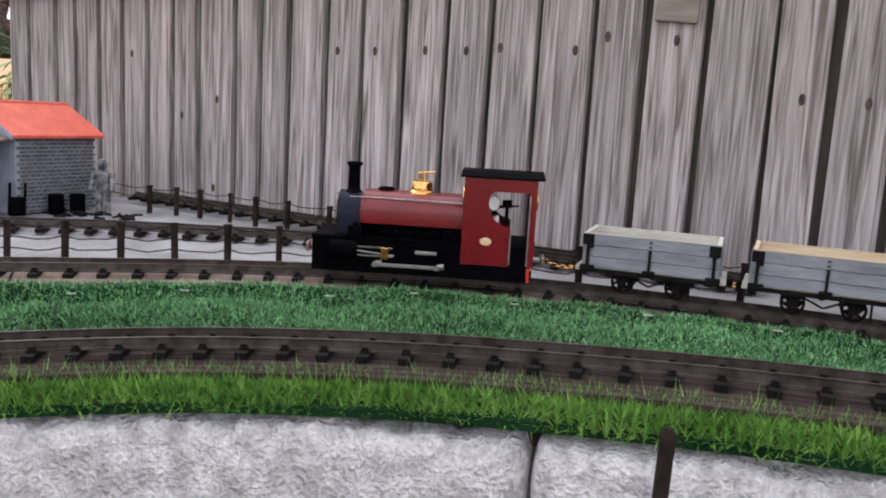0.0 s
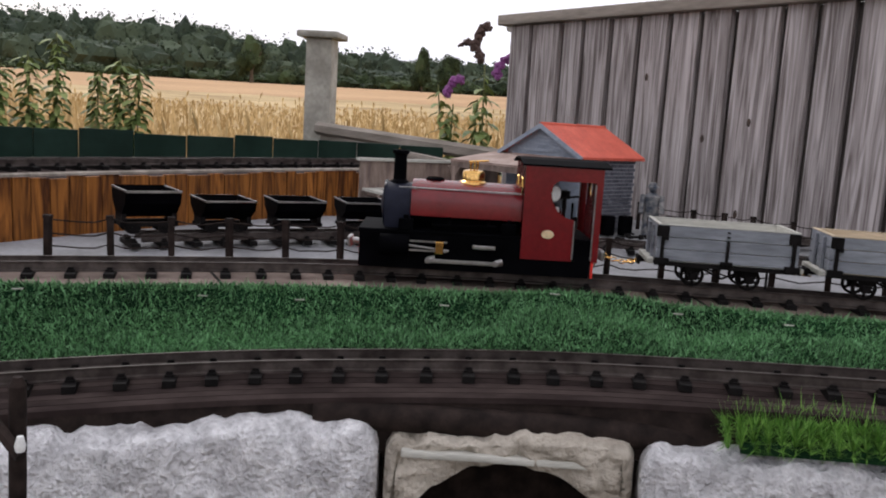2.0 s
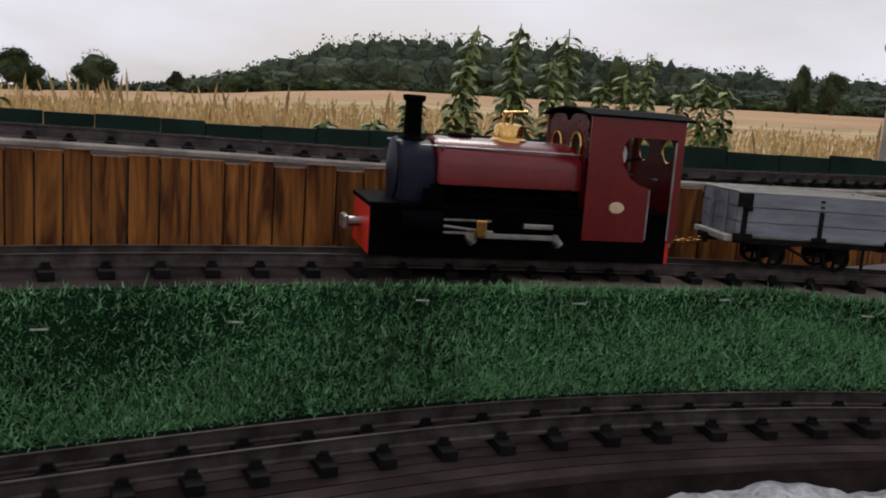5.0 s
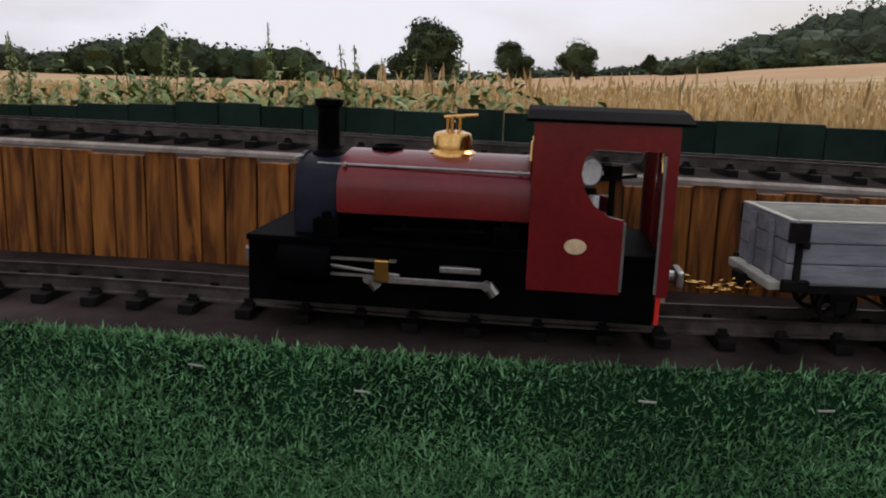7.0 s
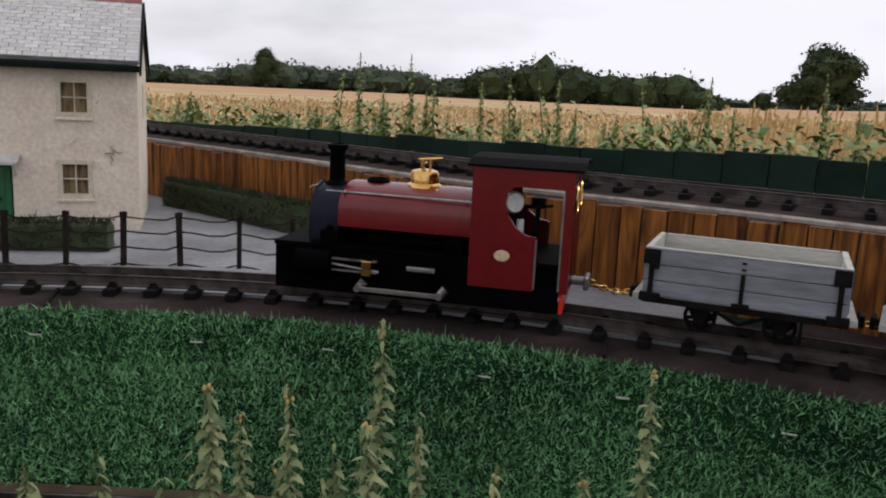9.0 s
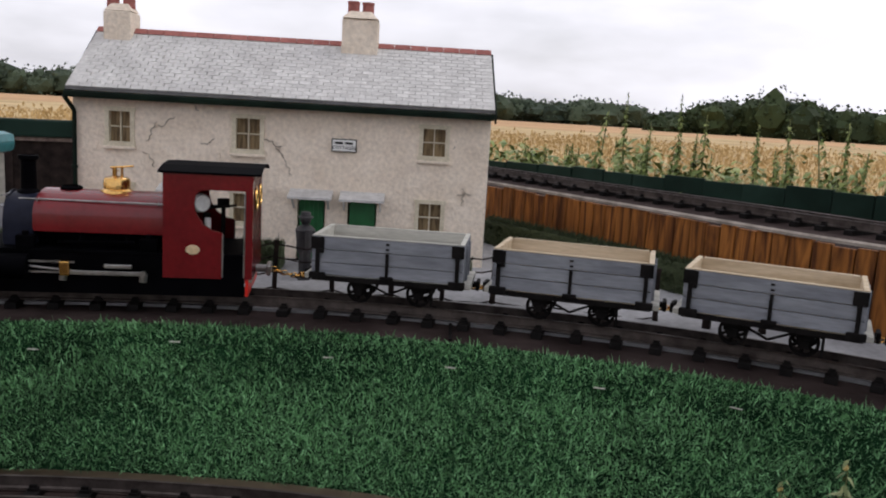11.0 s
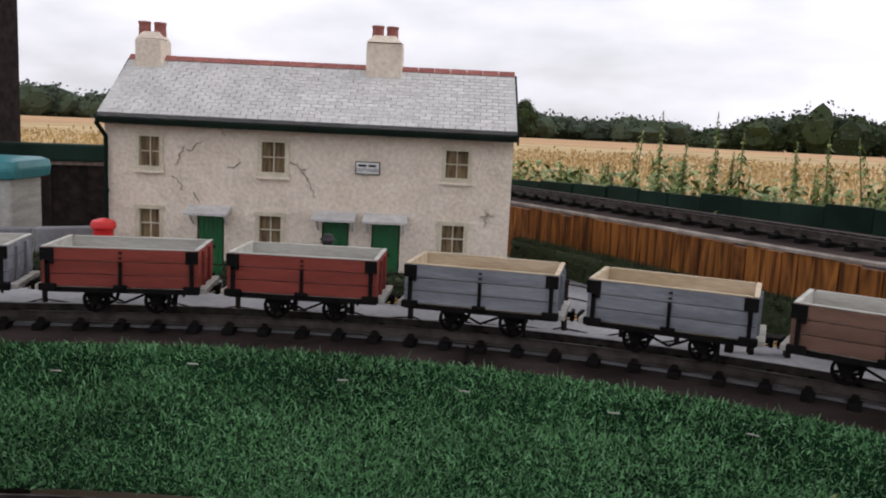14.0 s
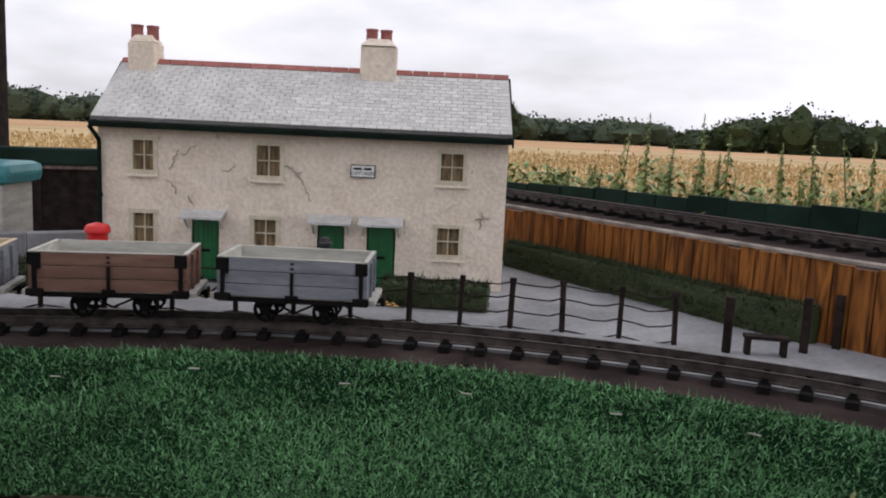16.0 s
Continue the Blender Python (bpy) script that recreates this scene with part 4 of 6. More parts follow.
for k in range(5):
    x = -0.1 + 0.05 * k
    part("leg", box(B(), x - 0.004, x + 0.004, -0.03, -0.022, 0, 0.046), M["barn_wood"], t)
    if k < 4:
        part("brace", rod(B(), (x, -0.026, 0.004), (x + 0.05, -0.026, 0.044), 0.003, seg=6), M["barn_wood"], t)
part("back_wall", box(B(), -0.12, 0.12, 0.05, 0.056, 0.0, 0.105), M["barn_wood"], t)
part("top_rail", box(B(), -0.125, 0.125, 0.046, 0.060, 0.105, 0.110), M["pale_wood"], t)
part("ramp", rod(B(), (-0.11, -0.02, 0.05), (-0.155, -0.03, 0.0), 0.006, seg=6), M["barn_wood"], t)


# ---- locomotive: x ahead, z up from the rail top ----
def spoked(r, w, y, side, bm=None):
    bm = bm or B()
    n = 20
    for k in range(n):
        a0, a1 = 2 * math.pi * k / n, 2 * math.pi * (k + 1) / n
        ring = []
        for a in (a0, a1):
            for rr in (r, r * 0.78):
                for yy in (y, y + w):
                    ring.append(bm.verts.new((rr * math.cos(a), yy, rr * math.sin(a))))
        o0a, o0b, i0a, i0b, o1a, o1b, i1a, i1b = ring
        bm.faces.new((o0a, o1a, o1b, o0b)), bm.faces.new((i0a, i0b, i1b, i1a)), bm.faces.new((o0a, i0a, i1a, o1a)), bm.faces.new((o0b, o1b, i1b, i0b))
    for k in range(6):
        a = math.pi * k / 3
        rod(bm, (0, y + w / 2, 0), (r * 0.8 * math.cos(a), y + w / 2, r * 0.8 * math.sin(a)), w * 0.4, seg=6)
    rod(bm, (0, y, 0), (0, y + w, 0), r * 0.24, seg=12)
    return bm


def locomotive():
    t = thing("locomotive", "crimson and black model saddle-tank steam locomotive with brass dome", "model locomotive")
    R, K, S = M["red"], M["black"], M["smokebox"]
    # frames and footplate
    bm = box(B(), -0.124, 0.1275, -0.0485, -0.045, 0.004, 0.042)
    box(bm, -0.124, 0.1275, 0.045, 0.0485, 0.004, 0.042)
    box(bm, -0.12, 0.12, -0.030, 0.030, 0.014, 0.040)
    part("frame", bm, K, t)
    bm = box(B(), -0.126, 0.129, -0.049, 0.049, 0.042, 0.046, 0.001)
    part("footplate", bm, K, t)
    for x, nm in ((0.125, "front"), (-0.128, "rear")):
        part("buffer_beam", box(B(), x, x + 0.003, *((-0.0445, 0.0445) if x > 0 else (-0.048, 0.048)), 0.004, 0.0415, 0.0008), M["red_beam"], t, "scarlet buffer beam")
        sgn = 1 if x > 0 else -1
        bm = rod(B(), (x + sgn * 0.001, 0, 0.024), (x + sgn * 0.016, 0, 0.024), 0.004)
        box(bm, x + sgn * 0.014, x + sgn * 0.019, -0.012, 0.012, 0.018, 0.030, 0.002)
        part("coupler", bm, M["steel"], t, "steel centre coupler")
    # outside motion
    for sy in (1, -1):
        y = sy * 0.053
        part("cylinder", rod(B(), (0.105, y * 0.98, 0.030), (0.073, y * 0.98, 0.030), 0.0115, seg=18), K, t, smooth=True)
        bm = rod(B(), (0.073, y, 0.030), (0.03, y, 0.026), 0.0012)
        for dz in (-0.004, 0.006):
            box(bm, 0.032, 0.073, y - 0.0012, y + 0.0012, 0.029 + dz - 0.0008, 0.029 + dz + 0.0008)
        part("slide_bar", bm, M["steel"], t)
        part("valve_link", box(B(), 0.036, 0.045, y - 0.004, y + 0.004, 0.022, 0.036, 0.001), M["brass"], t, "brass crosshead")
        bm = box(B(), -0.020, 0.005, y - 0.002, y + 0.0025, 0.030, 0.034, 0.0008)
        part("valve_rod", bm, M["steel"], t)
    # smokebox, saddle tank, chimney
    def saddle(x0, x1, w, zb, zt, mat, nm, lab=""):
        pts = [(-w, zb)] + [(-w * math.cos(math.pi * k / 18) if k else -w, zb + (zt - zb) * (0.42 + 0.58 * math.sin(math.pi * k / 18))) for k in range(19)] + [(w, zb)]
        bm = B()
        a = [bm.verts.new((x0, y, z)) for y, z in pts]
        b = [bm.verts.new((x1, y, z)) for y, z in pts]
        bm.faces.new(a), bm.faces.new(b)
        n = len(a)
        for i in range(n):
            bm.faces.new((a[i], a[(i + 1) % n], b[(i + 1) % n], b[i]))
        bmesh.ops.recalc_face_normals(bm, faces=bm.faces)
        ends = [e for e in bm.edges if abs(e.verts[0].co.x - e.verts[1].co.x) < 1e-6]
        bmesh.ops.bevel(bm, geom=ends, offset=0.0012, segments=2, affect="EDGES")
        return part(nm, bm, mat, t, lab, True)
    saddle(0.074, -0.048, 0.0385, 0.061, 0.0985, R, "saddle_tank", "glossy crimson saddle tank")
    part("boiler", rod(B(), (0.09, 0, 0.066), (-0.05, 0, 0.066), 0.026, seg=20), K, t, smooth=True)
    part("firebox", box(B(), -0.05, 0.05, -0.024, 0.024, 0.044, 0.06), K, t)
    saddle(0.103, 0.0745, 0.033, 0.046, 0.094, S, "smokebox", "blue-black smokebox")
    bm = lathe(B(), [(0.026, 0), (0.025, 0.003), (0.012, 0.005), (0.003, 0.007)], pose(0.102, 0, 0.070, 0, 90, 0), 24)
    part("smokebox_door", bm, S, t, smooth=True)
    part("chimney", lathe(B(), [(0.0125, 0.090), (0.011, 0.094), (0.0075, 0.097), (0.0070, 0.121), (0.0072, 0.124), (0.0095, 0.126), (0.0095, 0.1295), (0.0065, 0.130), (0.006, 0.125)], pose(0.089, 0, 0), 20), K, t, "tall black chimney", True)
    part("filler_cap", lathe(B(), [(0.0105, 0.096), (0.0105, 0.100), (0.0085, 0.1015), (0.0085, 0.100)], pose(0.049, 0, 0), 20), K, t, smooth=True)
    dome = part("dome", lathe(B(), [(0.0165, 0.095), (0.0158, 0.0985), (0.0128, 0.1005), (0.0128, 0.1085), (0.0115, 0.111), (0.006, 0.1125)], pose(0.006, 0, 0), 24), M["brass"], t, "polished brass dome", True)
    bm = B()
    for x, y in ((-0.004, -0.004), (0.004, -0.004), (0.0, 0.005)):
        rod(bm, (0.006 + x, y, 0.111), (0.006 + x, y, 0.122), 0.0013, seg=8)
    rod(bm, (0.012, 0, 0.121), (-0.010, 0, 0.123), 0.0011, seg=8)
    rod(bm, (0.006, -0.004, 0.118), (0.006, 0.006, 0.118), 0.001, seg=8)
    part("safety_valve", bm, M["brass"], t, smooth=True)
    for sy in (1, -1):
        bm = rod(B(), (0.088, sy * 0.030, 0.0905), (-0.046, sy * 0.0345, 0.0905), 0.0009, seg=8)
        for x in (0.07, -0.04):
            rod(bm, (x, sy * 0.030, 0.0905), (x, sy * 0.035, 0.0905), 0.0014, seg=6)
        part("handrail", bm, M["steel"], t)
        for x in (0.078, -0.034):
            bm = box(B(), x - 0.008, x + 0.008, sy * 0.047 - 0.007, sy * 0.047 + 0.002, 0.046, 0.058, 0.001)
            rod(bm, (x, sy * 0.045, 0.058), (x, sy * 0.045, 0.062), 0.003)
            part("sandbox", bm, K, t, smooth=False)
        bm = rod(B(), (0.05, sy * 0.043, 0.052), (-0.02, sy * 0.043, 0.054), 0.0012, seg=6)
        rod(bm, (0.03, sy * 0.043, 0.052), (0.03, sy * 0.03, 0.06), 0.002, seg=6)
        rod(bm, (-0.012, sy * 0.043, 0.052), (-0.012, sy * 0.03, 0.06), 0.002, seg=6)
        part("pipework", bm, K, t)
    part("front_rail", rod(B(), (0.1035, -0.030, 0.0925), (0.1035, 0.030, 0.0925), 0.0009, seg=8), M["steel"], t)
    # cab
    for sy in (1, -1):
        y0, y1 = (0.0475, 0.0500) if sy > 0 else (-0.0500, -0.0475)
        cut = [(-0.0475, 0.022), (-0.103, 0.022), (-0.103, 0.067), (-0.094, 0.069), (-0.085, 0.075), (-0.079, 0.084), (-0.0765, 0.094), (-0.078, 0.103), (-0.083, 0.108), (-0.124, 0.108), (-0.124, 0.022), (-0.1315, 0.022), (-0.1315, 0.1235), (-0.0475, 0.1235)]
        part("cab_side", prism(B(), cut, y0, y1), R, t, "crimson cab side with cut-out")
        bm = rod(B(), (-0.1035, sy * 0.0503, 0.024), (-0.1035, sy * 0.0503, 0.066), 0.0009, seg=6)
        rod(bm, (-0.1238, sy * 0.0503, 0.024), (-0.1238, sy * 0.0503, 0.106), 0.0009, seg=6)
        part("cab_handrail", bm, M["steel"], t)
        plate = lathe(B(), [(0.0058, 0), (0.0056, 0.0012), (0.002, 0.0014)], pose(-0.0755, sy * 0.0501, 0.050, -90 * sy, 0, 0) @ Matrix.Diagonal((1.15, 0.8, 1, 1)), 24)
        part("number_plate", plate, M["pale_plate"], t, "pale oval brass plate")
    for x in (-0.0475, -0.1315):
        bm = B()
        ring = [bm.verts.new((x, y, z)) for y, z in ((-0.0455, 0.022), (0.0455, 0.022), (0.0455, 0.0725), (-0.0455, 0.0725))]
        bm.faces.new(ring)
        for c in (-0.022, 0.022):
            n = 16
            ins = [bm.verts.new((x, c + 0.0105 * math.cos(2 * math.pi * k / n), 0.098 + 0.0105 * math.sin(2 * math.pi * k / n))) for k in range(n)]
            def rim(a):
                dx, dz = math.cos(a), math.sin(a)
                s_ = min(0.022 / max(abs(dx), 1e-6), (0.0285 if dz > 0 else 0.0235) / max(abs(dz), 1e-6))
                return (x, c + dx * s_, 0.0960 + dz * s_)
            outs = [bm.verts.new(rim(2 * math.pi * k / n)) for k in range(n)]
            for k in range(n):
                bm.faces.new((ins[k], ins[(k + 1) % n], outs[(k + 1) % n], outs[k]))
        bmesh.ops.solidify(bm, geom=list(bm.faces), thickness=0.002)
        part("cab_end", bm, R, t, "crimson cab sheet with two round windows")
        for c in (-0.022, 0.022):
            bm = B()
            n = 20
            for k in range(n):
                a0, a1 = 2 * math.pi * k / n, 2 * math.pi * (k + 1) / n
                rod(bm, (x + (0.001 if x > -0.1 else -0.001), c + 0.0108 * math.cos(a0), 0.098 + 0.0108 * math.sin(a0)), (x + (0.001 if x > -0.1 else -0.001), c + 0.0108 * math.cos(a1), 0.098 + 0.0108 * math.sin(a1)), 0.0011, seg=6)
            part("window_rim", bm, M["brass"], t)
    bm = B()
    pts = [(-0.052, 0.1230), (-0.03, 0.1275), (0, 0.1292), (0.03, 0.1275), (0.052, 0.1230)]
    up = [bm.verts.new((xx, y, z + dz)) for xx in (-0.043, -0.139) for dz in (0, 0.0018) for y, z in pts]
    for i in range(4):
        for a, b in ((0, 10), (5, 15)):
            bm.faces.new((up[a + i], up[a + i + 1], up[b + i + 1], up[b + i]))
        for a, b in ((0, 5), (10, 15)):
            bm.faces.new((up[a + i], up[a + i + 1], up[b + i + 1], up[b + i]))
    for i in (0, 4):
        bm.faces.new((up[i], up[5 + i], up[15 + i], up[10 + i]))
    part("cab_roof", bm, K, t, "black curved cab roof")
    part("cab_floor", box(B(), -0.131, -0.049, -0.0455, 0.0455, 0.018, 0.0235), M["timber"], t)
    part("backhead", box(B(), -0.066, -0.05, -0.022, 0.022, 0.024, 0.088, 0.004), K, t)
    g = part("pressure_gauge", lathe(B(), [(0.0095, 0), (0.0095, 0.004), (0.008, 0.0045)], pose(-0.0795, 0.033, 0.0935, 90, 0, -143), 20), M["steel"], t, smooth=True)
    part("dial", lathe(B(), [(0.0079, 0.0046), (0.0079, 0.0052)], pose(-0.0795, 0.033, 0.0935, 90, 0, -143), 20), M["white"], g, "white gauge dial")
    for nm, p0, p1, rr in (("regulator", (-0.07, 0.0, 0.085), (-0.10, 0.006, 0.088), 0.0014), ("reverser", (-0.098, 0.004, 0.024), (-0.098, 0.004, 0.086), 0.0022), ("lubricator", (-0.098, 0.004, 0.086), (-0.098, 0.004, 0.095), 0.006),
                           ("gas_tank", (-0.084, 0.02, 0.03), (-0.084, 0.02, 0.082), 0.0035), ("steam_pipe", (-0.075, 0.016, 0.085), (-0.112, 0.014, 0.09), 0.0012)):
        part(nm, rod(B(), p0, p1, rr, seg=12), M["iron"], t, smooth=True)
    bm = rod(B(), (-0.086, 0.026, 0.064), (-0.086, 0.026, 0.078), 0.0032, seg=12)
    part("gauge_glass", bm, M["white"], t)
    for k in range(9):
        c = Vector((-0.149 - 0.0052 * k, 0, 0.0235 - 0.006 * math.sin(math.pi * k / 9)))
        bm = B()
        for q in range(8):
            a0, a1 = math.pi * q / 4, math.pi * (q + 1) / 4
            o = (lambda a: c + (Vector((0.0040 * math.cos(a), 0.0024 * math.sin(a), 0)) if k % 2 else Vector((0.0040 * math.cos(a), 0, 0.0024 * math.sin(a)))))
            rod(bm, o(a0), o(a1), 0.0007, seg=5)
        part("chain_link", bm, M["brass"], t)
    wheels = []
    for x in (0.044, -0.029):
        ws = part("wheelset", rod(B(), (0, -0.036, 0), (0, 0.036, 0), 0.003), M["iron"], t)
        ws.location = (x, 0, 0.0165)
        for y in (-0.0195, 0.0155):
            part("wheel", spoked(0.0165, 0.004, y, 1), M["red_beam"], ws, "red spoked wheel")
        for sy in (1, -1):
            bm = rod(B(), (0, sy * 0.048, 0), (0.0085 * (1 if sy > 0 else 0), sy * 0.048, 0.0085 * (0 if sy > 0 else 1)), 0.004, seg=10)
            part("crank", bm, M["steel"], ws)
        wheels.append(ws)
    rods = []
    for sy in (1, -1):
        bm = box(B(), -0.0365, 0.0365, -0.0012, 0.0012, -0.002, 0.002, 0.0005)
        for x in (-0.0365, 0.0365):
            rod(bm, (x, -0.002, 0), (x, 0.002, 0), 0.003, seg=12)
        r = part("coupling_rod", bm, M["steel"], t, "bright steel coupling rod")
        rods.append((r, sy))
    return t, wheels, rods


def wagon(mat, inside, label, group):
    t = thing("open_wagon", label, "model wagon", group=group)
    L, W, Z0, Z1 = 0.0745, 0.040, 0.030, 0.0685
    n = 3
    h = (Z1 - Z0) / n
    for sy in (1, -1):
        for k in range(n):
            z = Z0 + k * h
            part("side_plank", box(B(), -L, L, sy * W - (0.0035 if sy > 0 else 0), sy * W + (0 if sy > 0 else 0.0035), z + 0.0004, z + h - 0.0004, 0.0005), mat, t)
        y = sy * (W - 0.0042)
        part("side_lining", box(B(), -L + 0.004, L - 0.004, y - 0.0006, y + 0.0006, Z0, Z1 - 0.0002), inside, t)
        part("top_edge", box(B(), -L + 0.006, L - 0.006, sy * W - (0.0044 if sy > 0 else 0.0), sy * W + (0.0 if sy > 0 else 0.0044), Z1, Z1 + 0.0008), inside, t)
        for sx in (1, -1):
            bm = box(B(), sx * L - (0.012 if sx > 0 else -0.0), sx * L + (0.0008 if sx > 0 else 0.012), sy * W - 0.0006, sy * W + 0.0012 if sy > 0 else sy * W - 0.0012, Z1 - 0.0125, Z1 - 0.0006)
            part("corner_plate", bm, M["iron"], t)
            x = sx * (L - 0.006)
            bm = box(B(), x - 0.0018, x + 0.0018, sy * W, sy * (W + 0.003), Z0 + 0.002, Z0 + 0.026)
            box(bm, x - 0.0018 - 0.004 * sx, x + 0.0018, sy * W, sy * (W + 0.003), Z0 + 0.0225, Z0 + 0.0265)
            part("hinge_bar", bm, M["iron"], t)
            part("buffer_step", box(B(), x - 0.008, x + 0.008, sy * (W - 0.002), sy * (W + 0.004), Z0 - 0.004, Z0 + 0.003, 0.001), M["iron"], t)
        bm = box(B(), -0.0015, 0.0015, sy * W, sy * (W + 0.0022), Z0 + 0.001, Z1 - 0.013)
        box(bm, -0.0065, 0.0065, sy * W, sy * (W + 0.0028), Z0 - 0.001, Z0 + 0.003, 0.0008)
        for z in (Z1 - 0.009, Z1 - 0.004):
            box(bm, -0.0016, 0.0016, sy * W, sy * (W + 0.0012), z - 0.0008, z + 0.0008)
        part("centre_strap", bm, M["iron"], t)
    for sx in (1, -1):
        for k in range(n):
            z = Z0 + k * h
            part("end_plank", box(B(), sx * L - (0.0036 if sx > 0 else -0.0004), sx * L + (-0.0004 if sx > 0 else 0.0036), -W + 0.0036, W - 0.0036, z + 0.0004, z + h - 0.0004, 0.0005), mat, t)
        part("end_lining", box(B(), sx * (L - 0.0042) - 0.0006, sx * (L - 0.0042) + 0.0006, -W + 0.005, W - 0.005, Z0, Z1 - 0.0002), inside, t)
        part("end_edge", box(B(), sx * L - (0.0044 if sx > 0 else 0), sx * L + (0 if sx > 0 else 0.0044), -W, W, Z1 + 0.0001, Z1 + 0.0010), inside, t)
        for y in (-0.015, 0.015):
            part("end_post", box(B(), sx * L, sx * (L + 0.0025), y - 0.0022, y + 0.0022, Z0 - 0.004, Z1 - 0.003), mat, t)
        part("end_shelf", box(B(), sx * L, sx * (L + 0.008), -0.036, 0.036, Z0 - 0.005, Z0 + 0.0005, 0.001), M["pale_wood"], t)
        bm = rod(B(), (sx * L, 0, 0.024), (sx * (L + 0.013), 0, 0.024), 0.003)
        box(bm, sx * (L + 0.011), sx * (L + 0.015), -0.009, 0.009, 0.019, 0.029, 0.0015)
        part("buffer", bm, M["iron"], t)
        for k in range(4):
            c = Vector((sx * (L + 0.015 + 0.0035 * k), 0.004 * math.sin(k * 2), 0.0215 - 0.001 * k))
            bm = B()
            for q in range(8):
                a0, a1 = math.pi * q / 4, math.pi * (q + 1) / 4
                o = (lambda a: c + (Vector((0.003 * math.cos(a), 0.0018 * math.sin(a), 0)) if k % 2 else Vector((0.003 * math.cos(a), 0, 0.0018 * math.sin(a)))))
                rod(bm, o(a0), o(a1), 0.0006, seg=5)
            part("chain_link", bm, M["brass"], t)
    part("floor", box(B(), -L + 0.003, L - 0.003, -W + 0.003, W - 0.003, Z0 - 0.001, Z0 + 0.0015), inside, t)
    bm = box(B(), -L, L, -W + 0.002, -W + 0.007, Z0 - 0.006, Z0 - 0.001)
    box(bm, -L, L, W - 0.007, W - 0.002, Z0 - 0.006, Z0 - 0.001)
    for sx in (-0.03, 0.03):
        for sy in (-1, 1):
            prism(bm, [(sx - 0.010, Z0 - 0.006), (sx + 0.010, Z0 - 0.006), (sx + 0.004, 0.010), (sx - 0.004, 0.010)], sy * 0.0235 - 0.0012, sy * 0.0235 + 0.0012)
            box(bm, sx - 0.0045, sx + 0.0045, sy * 0.0245 - 0.002, sy * 0.0245 + 0.002, 0.0085, 0.017, 0.001)
    for sy in (-1, 1):
        rod(bm, (-0.022, sy * 0.025, 0.022), (0, sy * 0.025, 0.012), 0.0012, seg=6)
        rod(bm, (0.022, sy * 0.025, 0.022), (0, sy * 0.025, 0.012), 0.0012, seg=6)
        rod(bm, (-L * 0.6, sy * 0.036, 0.024), (-L * 0.6, sy * 0.036, 0.006), 0.0014, seg=6)
    part("underframe", bm, M["iron"], t)
    axles = []
    for sx in (-0.03, 0.03):
        ws = part("wheelset", rod(B(), (0, -0.024, 0), (0, 0.024, 0), 0.002), M["iron"], t)
        ws.location = (sx, 0, 0.013)
        for y in (-0.0195, 0.0155):
            part("wheel", spoked(0.013, 0.004, y, 1), M["iron"], ws)
    return t


loco, loco_wheels, loco_rods = locomotive()
KINDS = dict(g=(M["wagon_grey"], M["pale_wood"], "grey three-plank open model wagon, empty, with black strapping"),
             w=(M["wagon_grey"], M["bare_wood"], "grey three-plank open model wagon with bare pine inside"),
             r=(M["wagon_red"], M["pale_wood"], "red oxide open model wagon, empty, with black corner plates"),
             b=(M["wagon_brown"], M["pale_wood"], "brown three-plank open model wagon, empty"))
made, TRAIN = {}, []
for c in "gwwgrrwwbg":
    if c in made:
        TRAIN.append(copy_thing(made[c], Matrix()))
    else:
        made[c] = wagon(*KINDS[c], "wagons of the train")
        TRAIN.append(made[c])

# ---- cottages: x along the front, y to the back ----
HL = Vector((-1.83, -2.318, 0))
ux, uy = Vector((-0.560, 0.8285, 0)), Vector((-0.8285, -0.560, 0))
HM = Matrix(((ux.x, uy.x, 0, HL.x), (ux.y, uy.y, 0, HL.y), (0, 0, 1, 0), (0, 0, 0, 1)))


